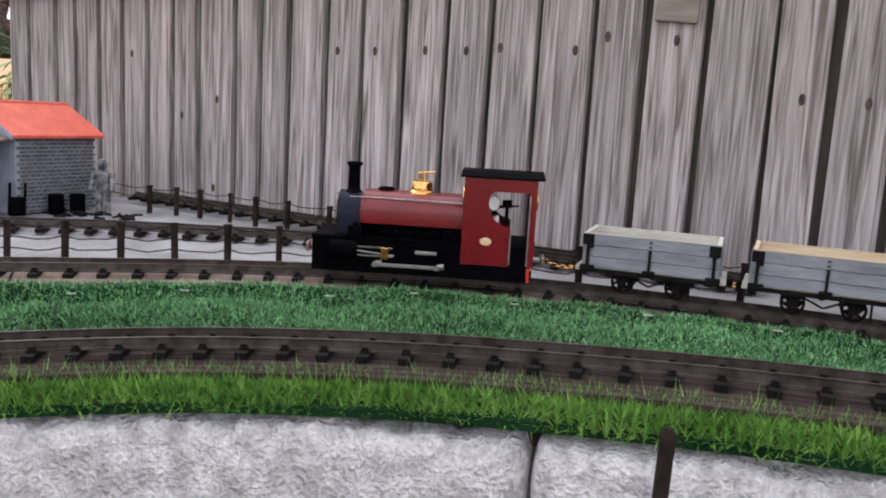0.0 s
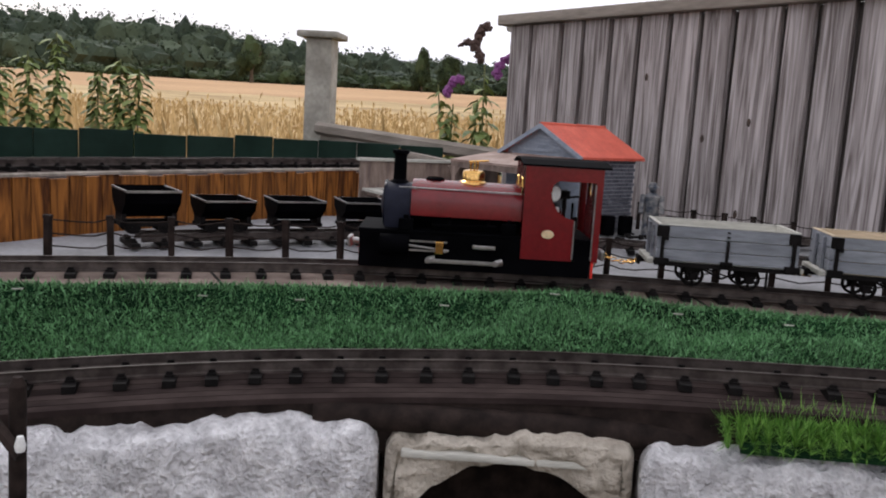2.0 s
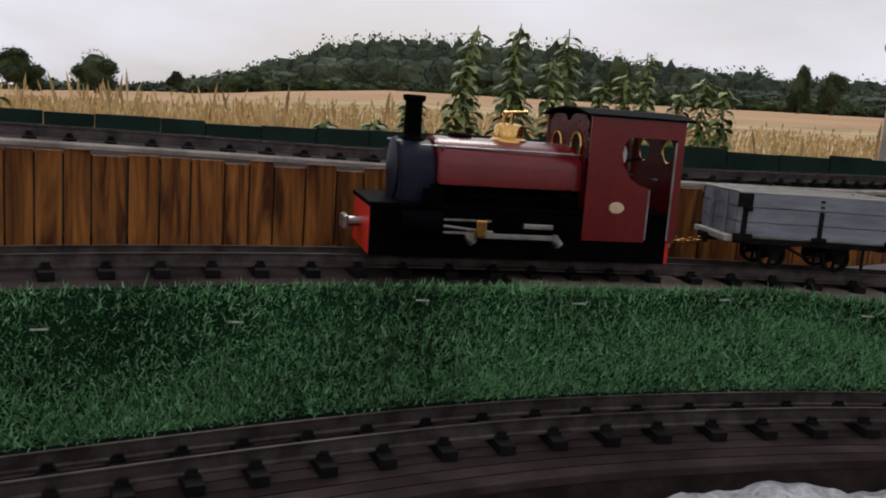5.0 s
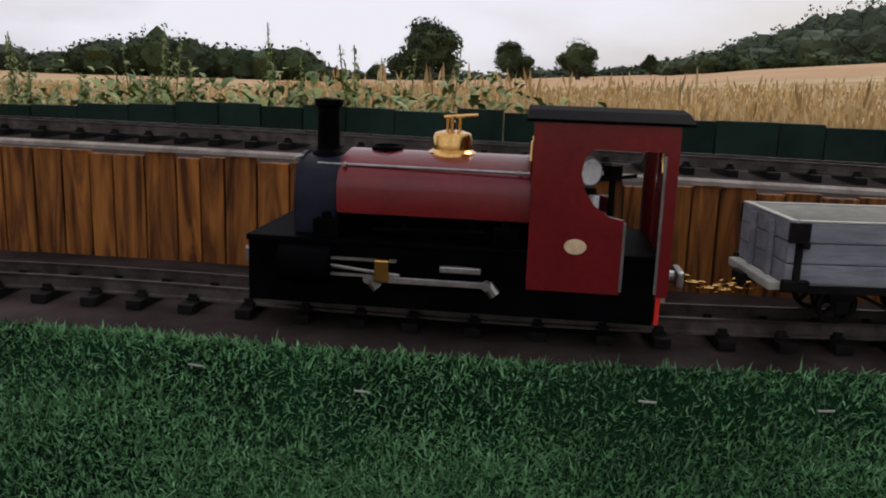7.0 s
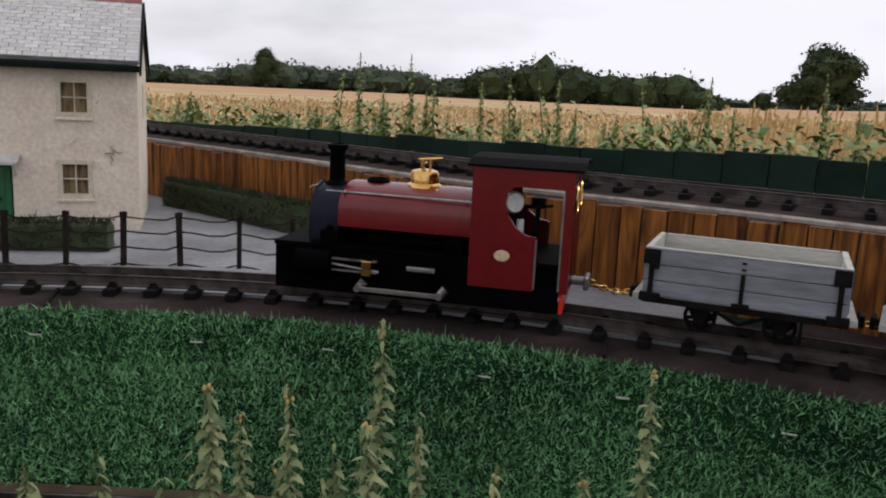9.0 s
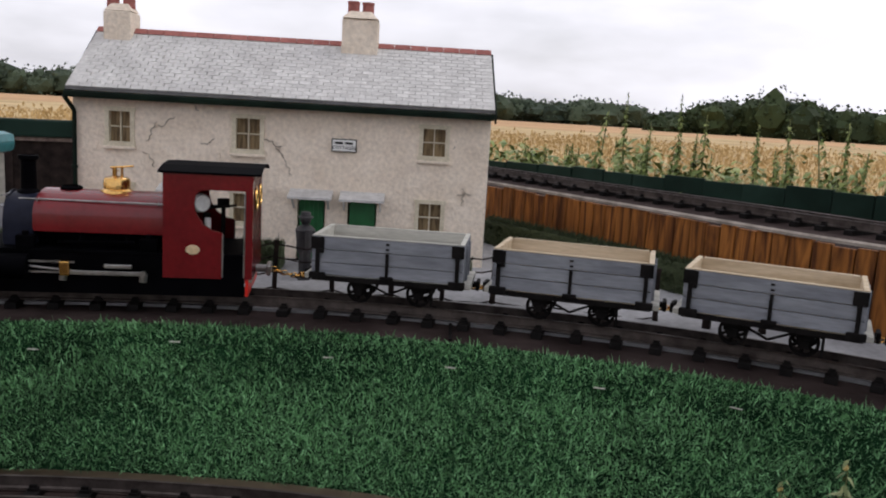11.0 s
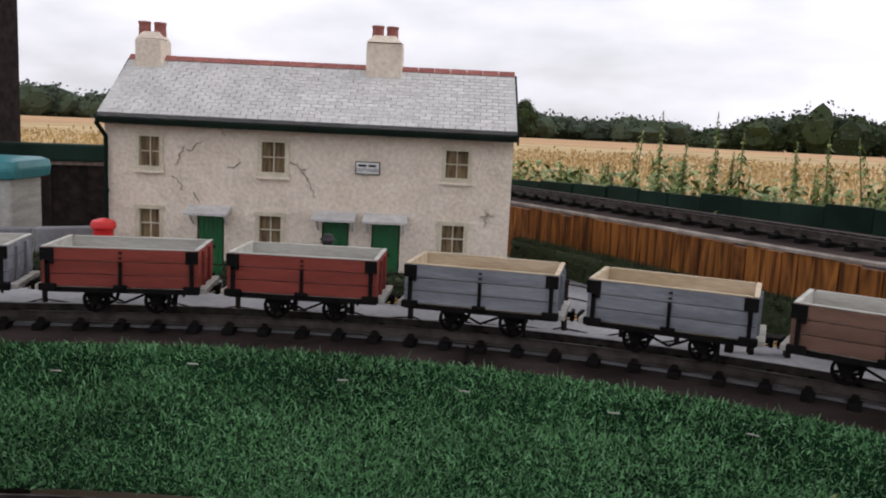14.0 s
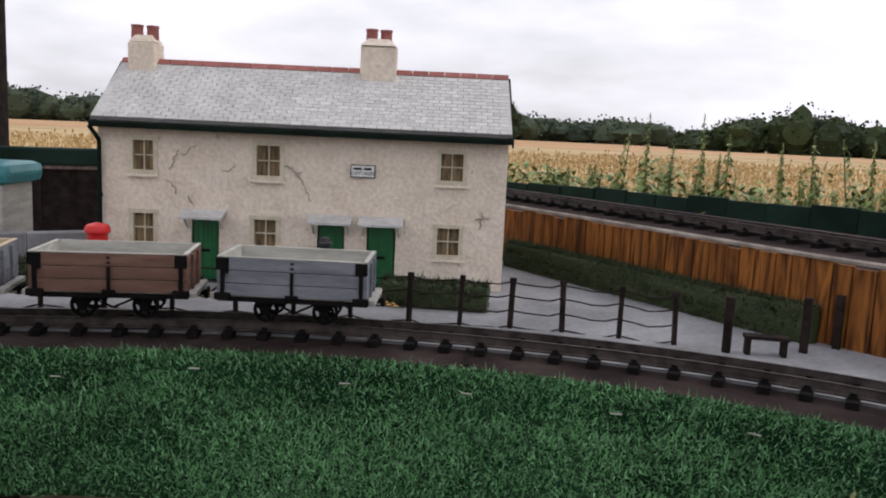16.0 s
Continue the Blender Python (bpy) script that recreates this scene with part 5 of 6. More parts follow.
def cottages():
    t = thing("cottages", "cream roughcast model cottage terrace with pale slate roof", "model building", HM)
    W, D, E, R = 0.545, 0.20, 0.220, 0.289
    th = 0.008
    # openings in the front: x0, x1, z0, z1
    win = [(0.043, 0.077, 0.144, 0.190), (0.207, 0.245, 0.143, 0.190), (0.453, 0.4895, 0.147, 0.190), (0.043, 0.077, 0.047, 0.093), (0.205, 0.241, 0.046, 0.091), (0.452, 0.488, 0.046, 0.090)]
    doors = [(0.124, 0.161, 0.0, 0.085), (0.293, 0.330, 0.0, 0.085), (0.360, 0.399, 0.0, 0.085)]
    holes = win + doors
    xs = sorted({0, W, *[h[0] for h in holes], *[h[1] for h in holes]})
    zs = sorted({0, E, *[h[2] for h in holes], *[h[3] for h in holes]})
    fine = lambda a, st: sorted({round(v, 5) for q0, q1 in zip(a, a[1:]) for v in np.linspace(q0, q1, max(2, int((q1 - q0) / st) + 2))})
    X, Z = fine(xs, 0.006), fine(zs, 0.006)
    bm = B()
    grid_v = {}
    def gv(i, j):
        if (i, j) not in grid_v:
            x, z = X[i], Z[j]
            b = 0.0018 * noise.noise((x * 45, 1, z * 45)) + 0.0012 * noise.noise((x * 120, 2, z * 120))
            grid_v[i, j] = bm.verts.new((x, b, z))
        return grid_v[i, j]
    for i in range(len(X) - 1):
        for j in range(len(Z) - 1):
            cx, cz = (X[i] + X[i + 1]) / 2, (Z[j] + Z[j + 1]) / 2
            if not any(h[0] < cx < h[1] and h[2] < cz < h[3] for h in holes):
                bm.faces.new((gv(i, j), gv(i + 1, j), gv(i + 1, j + 1), gv(i, j + 1)))
    bmesh.ops.recalc_face_normals(bm, faces=bm.faces)
    r = bmesh.ops.extrude_face_region(bm, geom=list(bm.faces))
    bmesh.ops.translate(bm, vec=(0, th, 0), verts=[v for v in r["geom"] if isinstance(v, bmesh.types.BMVert)])
    part("front_wall", bm, M["render"], t, "cracked cream roughcast front", True)
    gable = [(0.0, 0), (D - 0.0, 0), (D, E), (D / 2, R - 0.003), (0.0, E)]
    for x in (0.0, W - th):
        bm = B()
        a = [bm.verts.new((x, th + y * (D - th) / D if y < D else D, z)) for y, z in gable]
        b = [bm.verts.new((x + th, th + y * (D - th) / D if y < D else D, z)) for y, z in gable]
        bm.faces.new(a), bm.faces.new(b)
        for i in range(5):
            bm.faces.new((a[i], a[(i + 1) % 5], b[(i + 1) % 5], b[i]))
        part("gable_wall", bm, M["render"], t)
    gw = part("gable_window", box(B(), W - 0.0005, W + 0.001, 0.10, 0.118, 0.14, 0.186), M["frame_cream"], t)
    part("back_wall", box(B(), th, W - th, D - th, D, 0, E), M["render"], t)
    for h in win:
        fr = part("window", box(B(), h[0], h[1], 0.0065, 0.0085, h[2], h[3]), M["curtain"], t, "ochre curtains behind small panes")
        bm = B()
        f = 0.0034
        for a, b, c, d in ((h[0] - 0.002, h[0] + f, h[2], h[3]), (h[1] - f, h[1] + 0.002, h[2], h[3])):
            box(bm, a, b, -0.002, 0.006, c, d)
        for c, d in ((h[2] - 0.003, h[2] + f), (h[3] - f, h[3] + 0.002)):
            box(bm, h[0] - 0.0035, h[1] + 0.0035, -0.003, 0.0062, c, d)
        part("window_frame", bm, M["frame_cream"], fr)
        bm = B()
        cx, cz = (h[0] + h[1]) / 2, (h[2] + h[3]) / 2
        box(bm, cx - 0.0008, cx + 0.0008, 0.003, 0.006, h[2], h[3])
        box(bm, h[0], h[1], 0.0028, 0.0058, cz - 0.0008, cz + 0.0008)
        part("glazing_bar", bm, M["frame_cream"], fr)
        part("window_sill", box(B(), h[0] - 0.004, h[1] + 0.004, -0.005, 0.001, h[2] - 0.006, h[2] - 0.0025, 0.0008), M["render"], fr)
    for h in doors:
        d = part("door", box(B(), h[0] + 0.002, h[1] - 0.002, 0.004, 0.0065, h[2], h[3]), M["door"], t, "green boarded door")
        for k in range(5):
            x = h[0] + 0.003 + (h[1] - h[0] - 0.006) * k / 5
            part("door_board", box(B(), x + 0.0003, x + (h[1] - h[0] - 0.006) / 5 - 0.0003, 0.0030, 0.0042, 0.001, h[3] - 0.001), M["door"], d)
        part("letter_plate", box(B(), (h[0] + h[1]) / 2 - 0.006, (h[0] + h[1]) / 2 + 0.006, 0.0018, 0.0032, 0.040, 0.044), M["gutter"], d)
        part("door_step", box(B(), h[0] - 0.004, h[1] + 0.004, -0.012, 0.0035, -0.001, 0.003, 0.0008), M["yard"], d)
        bm = B()
        prism(bm, [(h[0] - 0.010, h[3] + 0.002), (h[1] + 0.010, h[3] + 0.002), (h[1] + 0.010, h[3] + 0.005), (h[0] - 0.010, h[3] + 0.005)], -0.028, 0.0)
        for v in bm.verts:
            v.co.z += 0.008 * (v.co.y + 0.028) / 0.028
        part("door_canopy", bm, M["slate"], d, "pale slate canopy")
        for x in (h[0] - 0.006, h[1] + 0.003):
            part("canopy_bracket", rod(B(), (x + 0.0015, -0.02, h[3] + 0.002), (x + 0.0015, -0.001, h[3] - 0.012), 0.0015, seg=6), M["slate"], d)
    # lifted cracks and blisters in the roughcast: start, heading, length in steps
    CRACKS = [(0.398, 0.099, -0.05, 16), (0.47, 0.098, 0.2, 6), (0.247, 0.160, -0.3, 7), (0.262, 0.150, -0.9, 11), (0.095, 0.150, 1.2, 8), (0.110, 0.172, 0.3, 7), (0.09, 0.135, -1.2, 7), (0.165, 0.150, 0.4, 5), (0.12, 0.115, -0.5, 6),
              (0.50, 0.172, -1.4, 8), (0.512, 0.11, -1.5, 7), (0.415, 0.205, -1.0, 4), (0.30, 0.200, -0.7, 4), (0.15, 0.205, -0.6, 5), (0.505, 0.10, 0.3, 5)]
    for k in range(26):
        CRACKS.append((random.choice((random.uniform(0.02, 0.25), random.uniform(0.02, W - 0.02))), random.uniform(0.03, E - 0.03), random.uniform(0, 6.3), random.randint(2, 4)))
    for cx, cz, a, count in CRACKS:
        bm = B()
        for q in range(count):
            b = a + random.uniform(-0.95, 0.95)
            nx, nz = cx + 0.0042 * math.cos(b), cz + 0.0042 * math.sin(b)
            if any(h[0] - 0.006 < nx < h[1] + 0.006 and h[2] - 0.008 < nz < h[3] + 0.014 for h in holes) or not 0.01 < nx < W - 0.01 or not 0.01 < nz < E - 0.015:
                break
            rod(bm, (cx, -0.0010, cz), (nx, -0.0010, nz), random.uniform(0.0005, 0.0011), random.uniform(0.0003, 0.0007), 5)
            cx, cz = nx, nz
        if len(bm.verts):
            part("crack", bm, M["render"] if count < 5 else M["stone_warm"], t)
        else:
            bm.free()
    # roof slopes
    sl = math.atan2(R - E, D / 2)
    for sy in (1, -1):
        bm = B()
        y_e, y_r = (-0.016, D / 2) if sy > 0 else (D + 0.016, D / 2)
        z_e = E - 0.016 * math.tan(sl) + 0.002
        a = [bm.verts.new(c) for c in ((-0.003, y_e, z_e), (W + 0.003, y_e, z_e), (W + 0.003, y_r, R), (-0.003, y_r, R))]
        b = [bm.verts.new((v.co.x, v.co.y, v.co.z + 0.004)) for v in a]
        bm.faces.new(a), bm.faces.new(b)
        for i in range(4):
            bm.faces.new((a[i], a[(i + 1) % 4], b[(i + 1) % 4], b[i]))
        roof = part("roof_slope", bm, M["slate_gap"], t)
        if sy > 0:
            front_roof = roof
        L2 = math.hypot(D / 2 + 0.016, R - z_e)
    rows_n, cols_n = 17, 34
    tw, tl = (W + 0.006) / cols_n, L2 / rows_n
    tile = to_mesh(box(B(), -tw / 2 + 0.0004, tw / 2 - 0.0004, -0.0004, tl * 1.06, 0.0, 0.0014), M["slate"], "slate")
    rest_v, rest_f = [], []
    for j in range(rows_n):
        for i in range(cols_n + (j % 2)):
            x = -0.003 + tw * (i + 0.5) - (tw / 2 if j % 2 else 0)
            x = min(max(x, -0.003 + tw * 0.5), W + 0.003 - tw * 0.5)
            u = j * tl
            m = Matrix.Translation((x, -0.016 + u * math.cos(sl), z_e + 0.0042 + u * math.sin(sl))) @ pose(0, 0, 0, math.degrees(sl) - 2.0, 0, random.uniform(-0.8, 0.8))
            if x > W * 0.47:
                piece("slate", tile, m, front_roof)
            else:
                k = len(rest_v)
                for c in ((-tw / 2 + 0.0004, 0, 0), (tw / 2 - 0.0004, 0, 0), (tw / 2 - 0.0004, tl * 1.05, 0), (-tw / 2 + 0.0004, tl * 1.05, 0)):
                    rest_v.append(m @ Vector((c[0], c[1], 0.0014)))
                for c in ((-tw / 2 + 0.0004, 0, 0), (tw / 2 - 0.0004, 0, 0), (tw / 2 - 0.0004, tl * 1.05, 0), (-tw / 2 + 0.0004, tl * 1.05, 0)):
                    rest_v.append(m @ Vector((c[0], c[1], 0.0)))
                rest_f += [(k, k + 1, k + 2, k + 3), (k, k + 4, k + 5, k + 1), (k + 1, k + 5, k + 6, k + 2), (k + 3, k + 7, k + 4, k)]
    raw("slate", rest_v, rest_f, M["slate"], front_roof, kind="stuff")
    k = 24
    for i in range(k):
        x = -0.003 + (W + 0.006) * i / k
        bm = prism(B(), [(-0.008, -0.0035), (0, 0.0035), (0.008, -0.0035), (0.006, -0.005), (0, 0.0), (-0.006, -0.005)], 0.0004, (W + 0.006) / k - 0.0004, pose(x, D / 2, R + 0.007, 0, 0, -90))
        part("ridge_tile", bm, M["ridge"], t)
    part("gutter", box(B(), -0.004, W + 0.004, -0.022, -0.0165, z_e - 0.009, z_e - 0.001, 0.002), M["gutter"], t, "dark green gutter")
    part("fascia", box(B(), -0.004, W + 0.004, -0.0165, -0.002, z_e - 0.006, z_e - 0.002), M["gutter"], t)
    for x0 in (-0.0058, W + 0.0033):
        bm = prism(B(), [(-0.014, E - 0.022), (D / 2, R - 0.006), (D + 0.014, E - 0.022), (D + 0.014, E - 0.010), (D / 2, R + 0.005), (-0.014, E - 0.010)], 0, 0.0025, pose(x0 + 0.0025, 0, 0, 0, 0, 90))
        part("bargeboard", bm, M["gutter"], t)
    bm = rod(B(), (-0.004, -0.018, z_e - 0.008), (0.004, -0.006, z_e - 0.026), 0.003, seg=8)
    rod(bm, (0.004, -0.006, z_e - 0.026), (0.004, -0.006, 0.004), 0.003, seg=8)
    for z in (0.05, 0.11):
        rod(bm, (0.004, -0.006, z), (0.004, -0.006, z + 0.004), 0.0042, seg=8)
    part("downpipe", bm, M["gutter"], t)
    for cx, w, ztop in ((0.030, 0.037, 0.326), (0.362, 0.050, 0.335)):
        ch = part("chimney", box(B(), cx - w / 2, cx + w / 2, D / 2 - 0.022, D / 2 + 0.022, R - 0.035, ztop - 0.006, 0.002), M["render"], t, "peeling cream chimney stack")
        bm = B()
        bmesh.ops.create_cone(bm, cap_ends=True, segments=4, radius1=w * 0.70, radius2=w * 0.42, depth=0.010, matrix=Matrix.Translation((cx, D / 2, ztop)) @ pose(0, 0, 0, 0, 0, 45) )
        part("chimney_cap", bm, M["render"], ch)
        for q in (-0.011, 0.009):
            part("chimney_pot", lathe(B(), [(0.0085, ztop), (0.008, ztop + 0.015), (0.0088, ztop + 0.016), (0.0088, ztop + 0.019), (0.006, ztop + 0.019), (0.006, ztop + 0.013)], pose(cx + q, D / 2 + q * 0.3, 0), 16), M["ridge"], ch, "terracotta pot", True)
    sign = part("name_board", box(B(), 0.336, 0.369, -0.0035, -0.001, 0.150, 0.167, 0.0006), M["gutter"], t, "white name board with dark border")
    face = part("board_face", box(B(), 0.3372, 0.3678, -0.0041, -0.0034, 0.1512, 0.1658), M["white"], sign)
    for k, (x, w) in enumerate(((0.340, 0.011), (0.354, 0.010))):
        part("lettering", box(B(), x, x + w, -0.0046, -0.0042, 0.1602, 0.1630), M["black"], face)
    cu = bpy.data.curves.new("sign_text", "FONT")
    cu.body, cu.size, cu.align_x, cu.extrude = "COTTAGES", 0.0062, "CENTER", 0.0002
    ob = new("sign_text", cu)
    ob.parent = face
    ob.matrix_basis = pose(0.3525, -0.0044, 0.1535, 90, 0, 0)
    cu.materials.append(M["black"])
    return t


cottages()


# ---- hedges ----
def hedge(name, a, b, w, h, label, lift=0.0):
    a, b = Vector((*a, lift)), Vector((*b, lift))
    L = (b - a).length
    head = math.degrees(math.atan2((b - a).y, (b - a).x))
    t = thing(name, label, "model hedge", pose(*((a + b) / 2), 0, 0, head), "hedges")
    core = box(B(), -L / 2, L / 2, -w / 2, w / 2, 0, h, 0.004)
    bmesh.ops.subdivide_edges(core, edges=core.edges[:], cuts=3, use_grid_fill=True)
    for v in core.verts:
        v.co += Vector([0.003 * noise.noise(v.co * 60 + Vector((q * 9, 0, 0))) for q in range(3)])
    part("hedge_core", core, M["hedge"], t)
    k = int(L * (w + 2 * h) * 260000)
    u = rng.uniform(-1, 1, (k, 3)) * np.array((L / 2, w / 2, h / 2)) + np.array((0, 0, h / 2))
    f = rng.integers(0, 3, k)
    u[f == 0, 1], u[f == 1, 1], u[f == 2, 2] = -w / 2, w / 2, h
    nv = np.zeros((k, 3))
    nv[f == 0, 1], nv[f == 1, 1], nv[f == 2, 2] = -1, 1, 1
    blades(u, nv, 0.004, 0.0022, 0.7, "hedge_flock", M["hedge"], "", "", t)
    return t


hedge("hedge", (-1.960, -1.935), (-2.020, -1.818), 0.030, 0.033, "clipped dark green model hedge before the cottage")
hedge("hedge", (-1.935, -2.045), (-1.875, -2.13), 0.03, 0.033, "clipped dark green model hedge before the cottage")
hedge("hedge", (-1.80, -2.215), (-1.755, -2.265), 0.03, 0.033, "clipped dark green model hedge before the cottage")
hedge("hedge", (-1.745, -2.29), (-1.69, -2.36), 0.03, 0.033, "clipped dark green model hedge before the cottage")
hedge("hedge", (-2.135, -1.47), (-2.34, -1.97), 0.022, 0.042, "long clipped dark green model hedge before the plank wall")

# bench by the gate
bx, by = -2.045, -1.50
t = thing("garden_bench", "small dark wooden model bench by the fence", "model bench", pose(bx, by, 0, 0, 0, 115))
part("seat", box(B(), -0.022, 0.022, -0.008, 0.008, 0.020, 0.0235), M["post"], t)
for x in (-0.018, 0.018):
    part("leg", box(B(), x - 0.0025, x + 0.0025, -0.006, 0.006, 0, 0.020), M["post"], t)
for x, y in ((-2.028, -1.535), (-2.085, -1.47), (-2.13, -1.445)):
    t = thing("gate_post", "dark stained wooden gate post", "post", pose(x, y, 0), "gate posts")
    part("shaft", box(B(), -0.004, 0.004, -0.004, 0.004, 0, 0.062, 0.001), M["post"], t)

# postbox and the far end of the line
t = thing("pillar_box", "bright red model pillar box beside the cottage", "model postbox", pose(-1.79, -2.262, 0))
part("box_body", lathe(B(), [(0.0150, 0), (0.0150, 0.004), (0.0125, 0.006), (0.0125, 0.068), (0.0155, 0.070), (0.0155, 0.0755), (0.0135, 0.079), (0.004, 0.082)], seg=24), M["postbox"], t, smooth=True)
part("slot", box(B(), 0.0112, 0.0134, -0.005, 0.005, 0.050, 0.0535), M["black"], t).matrix_basis = pose(0, 0, 0, 0, 0, 55)

t = thing("gate_pillar", "tall dark brown timber gate post in the garden", "post", pose(-1.945, -2.865, 0, 0, 0, 30))
part("shaft", box(B(), -0.045, 0.045, -0.045, 0.045, -0.9, 0.62, 0.006), M["post"], t)
part("hinge_plate", box(B(), 0.0455, 0.049, -0.03, 0.03, 0.28, 0.34), M["iron"], t)
t = thing("station_kiosk", "pale model kiosk with a rounded teal roof", "model building", pose(-1.79, -2.525, 0, 0, 0, 35))
part("kiosk_body", box(B(), -0.045, 0.045, -0.045, 0.045, 0, 0.115, 0.004), M["pale_wood"], t)
part("kiosk_roof", box(B(), -0.058, 0.058, -0.058, 0.058, 0.115, 0.145, 0.013), M["teal"], t, "teal rounded roof")
t = thing("dark_shelter", "dark timber shelter boards behind the cottages", "shelter", pose(-2.09, -2.66, 0, 0, 0, 147))
for k in range(8):
    part("shelter_board", box(B(), -0.24 + 0.06 * k - 0.001, -0.18 + 0.06 * k + 0.001, -0.006 - 0.003 * (k % 2), 0.006 + 0.003 * (k % 2), -0.02, 0.12), M["post"], t)
part("top_board", box(B(), -0.25, 0.25, -0.02, 0.02, 0.125, 0.155, 0.004), M["green_board"], t)
part("fascia_strip", box(B(), -0.25, 0.25, -0.014, 0.014, 0.118, 0.1245), M["barn_wood"], t)
PLAT = [(-1.62, -2.50), (-1.70, -2.455), (-1.78, -2.41), (-1.855, -2.37)]
t = thing("platform_wall", "low grey concrete block platform edge", "platform")
for (x0, y0), (x1, y1) in zip(PLAT, PLAT[1:]):
    L = math.hypot(x1 - x0, y1 - y0)
    part("block", box(B(), -L / 2 + 0.001, L / 2 - 0.001, -0.012, 0.012, 0, 0.055, 0.002), M["yard"], t).matrix_basis = pose((x0 + x1) / 2, (y0 + y1) / 2, 0, 0, 0, math.degrees(math.atan2(y1 - y0, x1 - x0)))


# ---- telegraph stakes ----
def stake(x, y, z0, z1, label, arm):
    t = thing("telegraph_pole", label, "pole", pose(x, y, 0, 0, 1.5, 0), "stakes")
    bm = rod(B(), (0, 0, z0), (0, 0, z1 - 0.006), 0.0058, 0.0055, 12)
    rod(bm, (0, 0, z1 - 0.006), (0, 0, z1), 0.0055, 0.003, 12)
    part("shaft", bm, M["post"], t, smooth=True)
    if arm:
        part("crossarm", rod(B(), (-0.022, -0.012, z1 - 0.02), (0.02, -0.012, z1 - 0.046), 0.004, seg=8), M["post"], t)
        for u in (0.03, 0.97):
            p = Vector((-0.022, -0.012, z1 - 0.02)).lerp(Vector((0.02, -0.012, z1 - 0.046)), u)
            part("insulator", lathe(B(), [(0.003, 0), (0.0036, 0.004), (0.002, 0.010)], Matrix.Translation(p + Vector((0, 0, 0.003))), 10), M["white"], t, "white insulator", True)


stake(-1.078, 0.262, -0.6, 0.0, "dark wooden stake pole with crossarm and white insulators", True)
stake(-0.075, 0.53, -0.6, 0.012, "dark weathered stake with a splintered top", False)


# ---- far trees, hill and plants ----
def canopy(name, boxes, mat, leaf, count, label, category, parent=None):
    """Leaf clumps scattered through lumpy crown volumes: (x, y, z, rx, ry, rz)."""
    vs, core = [], []
    for (x, y, z, rx, ry, rz) in boxes:
        k = count
        d = rng.normal(0, 1, (k, 3))
        d /= np.linalg.norm(d, axis=1, keepdims=True)
        rad = rng.uniform(0.58, 0.90, (k, 1)) ** 0.5
        wob = 1 + 0.28 * np.sin(d[:, :1] * 5 + x) * np.cos(d[:, 2:] * 4 + y) + rng.normal(0, 0.025, (k, 1))
        c = d * rad * wob * np.array((rx, ry, rz)) + np.array((x, y, z))
        a = rng.normal(0, 1, (k, 3))
        a /= np.linalg.norm(a, axis=1, keepdims=True)
        b = np.cross(a, rng.normal(0, 1, (k, 3)))
        b /= np.linalg.norm(b, axis=1, keepdims=True)
        s = leaf * rng.uniform(0.6, 1.3, (k, 1))
        core.append((x, y, z, rx, ry, rz))
        vs.append(np.stack([c - a * s, c - b * s * 0.7, c + a * s, c + b * s * 0.7], 1).reshape(-1, 3))
    v = np.concatenate(vs)
    f = [(4 * i, 4 * i + 1, 4 * i + 2, 4 * i + 3) for i in range(len(v) // 4)]
    ico = bmesh.new()
    bmesh.ops.create_icosphere(ico, subdivisions=2, radius=1)
    ico.verts.ensure_lookup_table()
    iv = np.array([q.co[:] for q in ico.verts])
    iface = [[q.index for q in g.verts] for g in ico.faces]
    ico.free()
    parts_v = [v]
    at_v = len(v)
    for (x, y, z, rx, ry, rz) in core:
        d = iv
        wob = 0.74 * (1 + 0.28 * np.sin(d[:, :1] * 5 + x) * np.cos(d[:, 2:] * 4 + y) + 0.08 * np.sin(d[:, 1:2] * 11 + x * 3) + 0.06 * np.cos(d[:, 2:] * 13 + y * 5))
        parts_v.append(d * wob * np.array((rx, ry, rz)) + np.array((x, y, z)))
        f += [tuple(at_v + c for c in g) for g in iface]
        at_v += len(iv)
    v = np.concatenate(parts_v)
    return raw(name, v, f, mat, parent, label, category, "stuff")


def far(az, el, r):
    """A point at a direction and height angle seen from the middle of the walk."""
    a = radians(az)
    return (-1.2 - r * math.sin(a), -0.4 + r * math.cos(a), 0.17 + r * math.tan(radians(el)))


def far_tree(az, el_top, width_deg, r, label, trunk=True, lumps=7):
    x, y, zt = far(az, el_top, r)
    zg = land(x, y, -0.9)
    w = r * math.tan(radians(width_deg)) / 2
    h = zt - zg
    t = thing("field_tree", label, "tree", Matrix.Translation((x, y, zg)), "field trees")
    part("trunk", rod(B(), (0, 0, -0.5), (0, 0, h * 0.6), w * 0.12, w * 0.05), M["bark"], t)
    for k in range(4):
        a = k * 1.6 + 0.4
        part("limb", rod(B(), (0, 0, h * 0.28), (w * 0.5 * math.cos(a), w * 0.5 * math.sin(a), h * 0.62), w * 0.05, w * 0.02, 6), M["bark"], t)
    bx = [(0, 0, h * 0.58, w * 0.62, w * 0.62, h * 0.40)]
    for k in range(lumps):
        a, u = random.uniform(0, 6.3), random.uniform(0.28, 0.85)
        q = w * 0.62 * math.sin(math.pi * min(1, u + 0.12)) * random.uniform(0.7, 1.1)
        bx.append((q * math.cos(a), q * math.sin(a), h * u, w * 0.40, w * 0.40, h * 0.17))
    canopy("crown", bx, M["tree"], max(w * 0.035, r * 0.0008), 600, "", "", t)


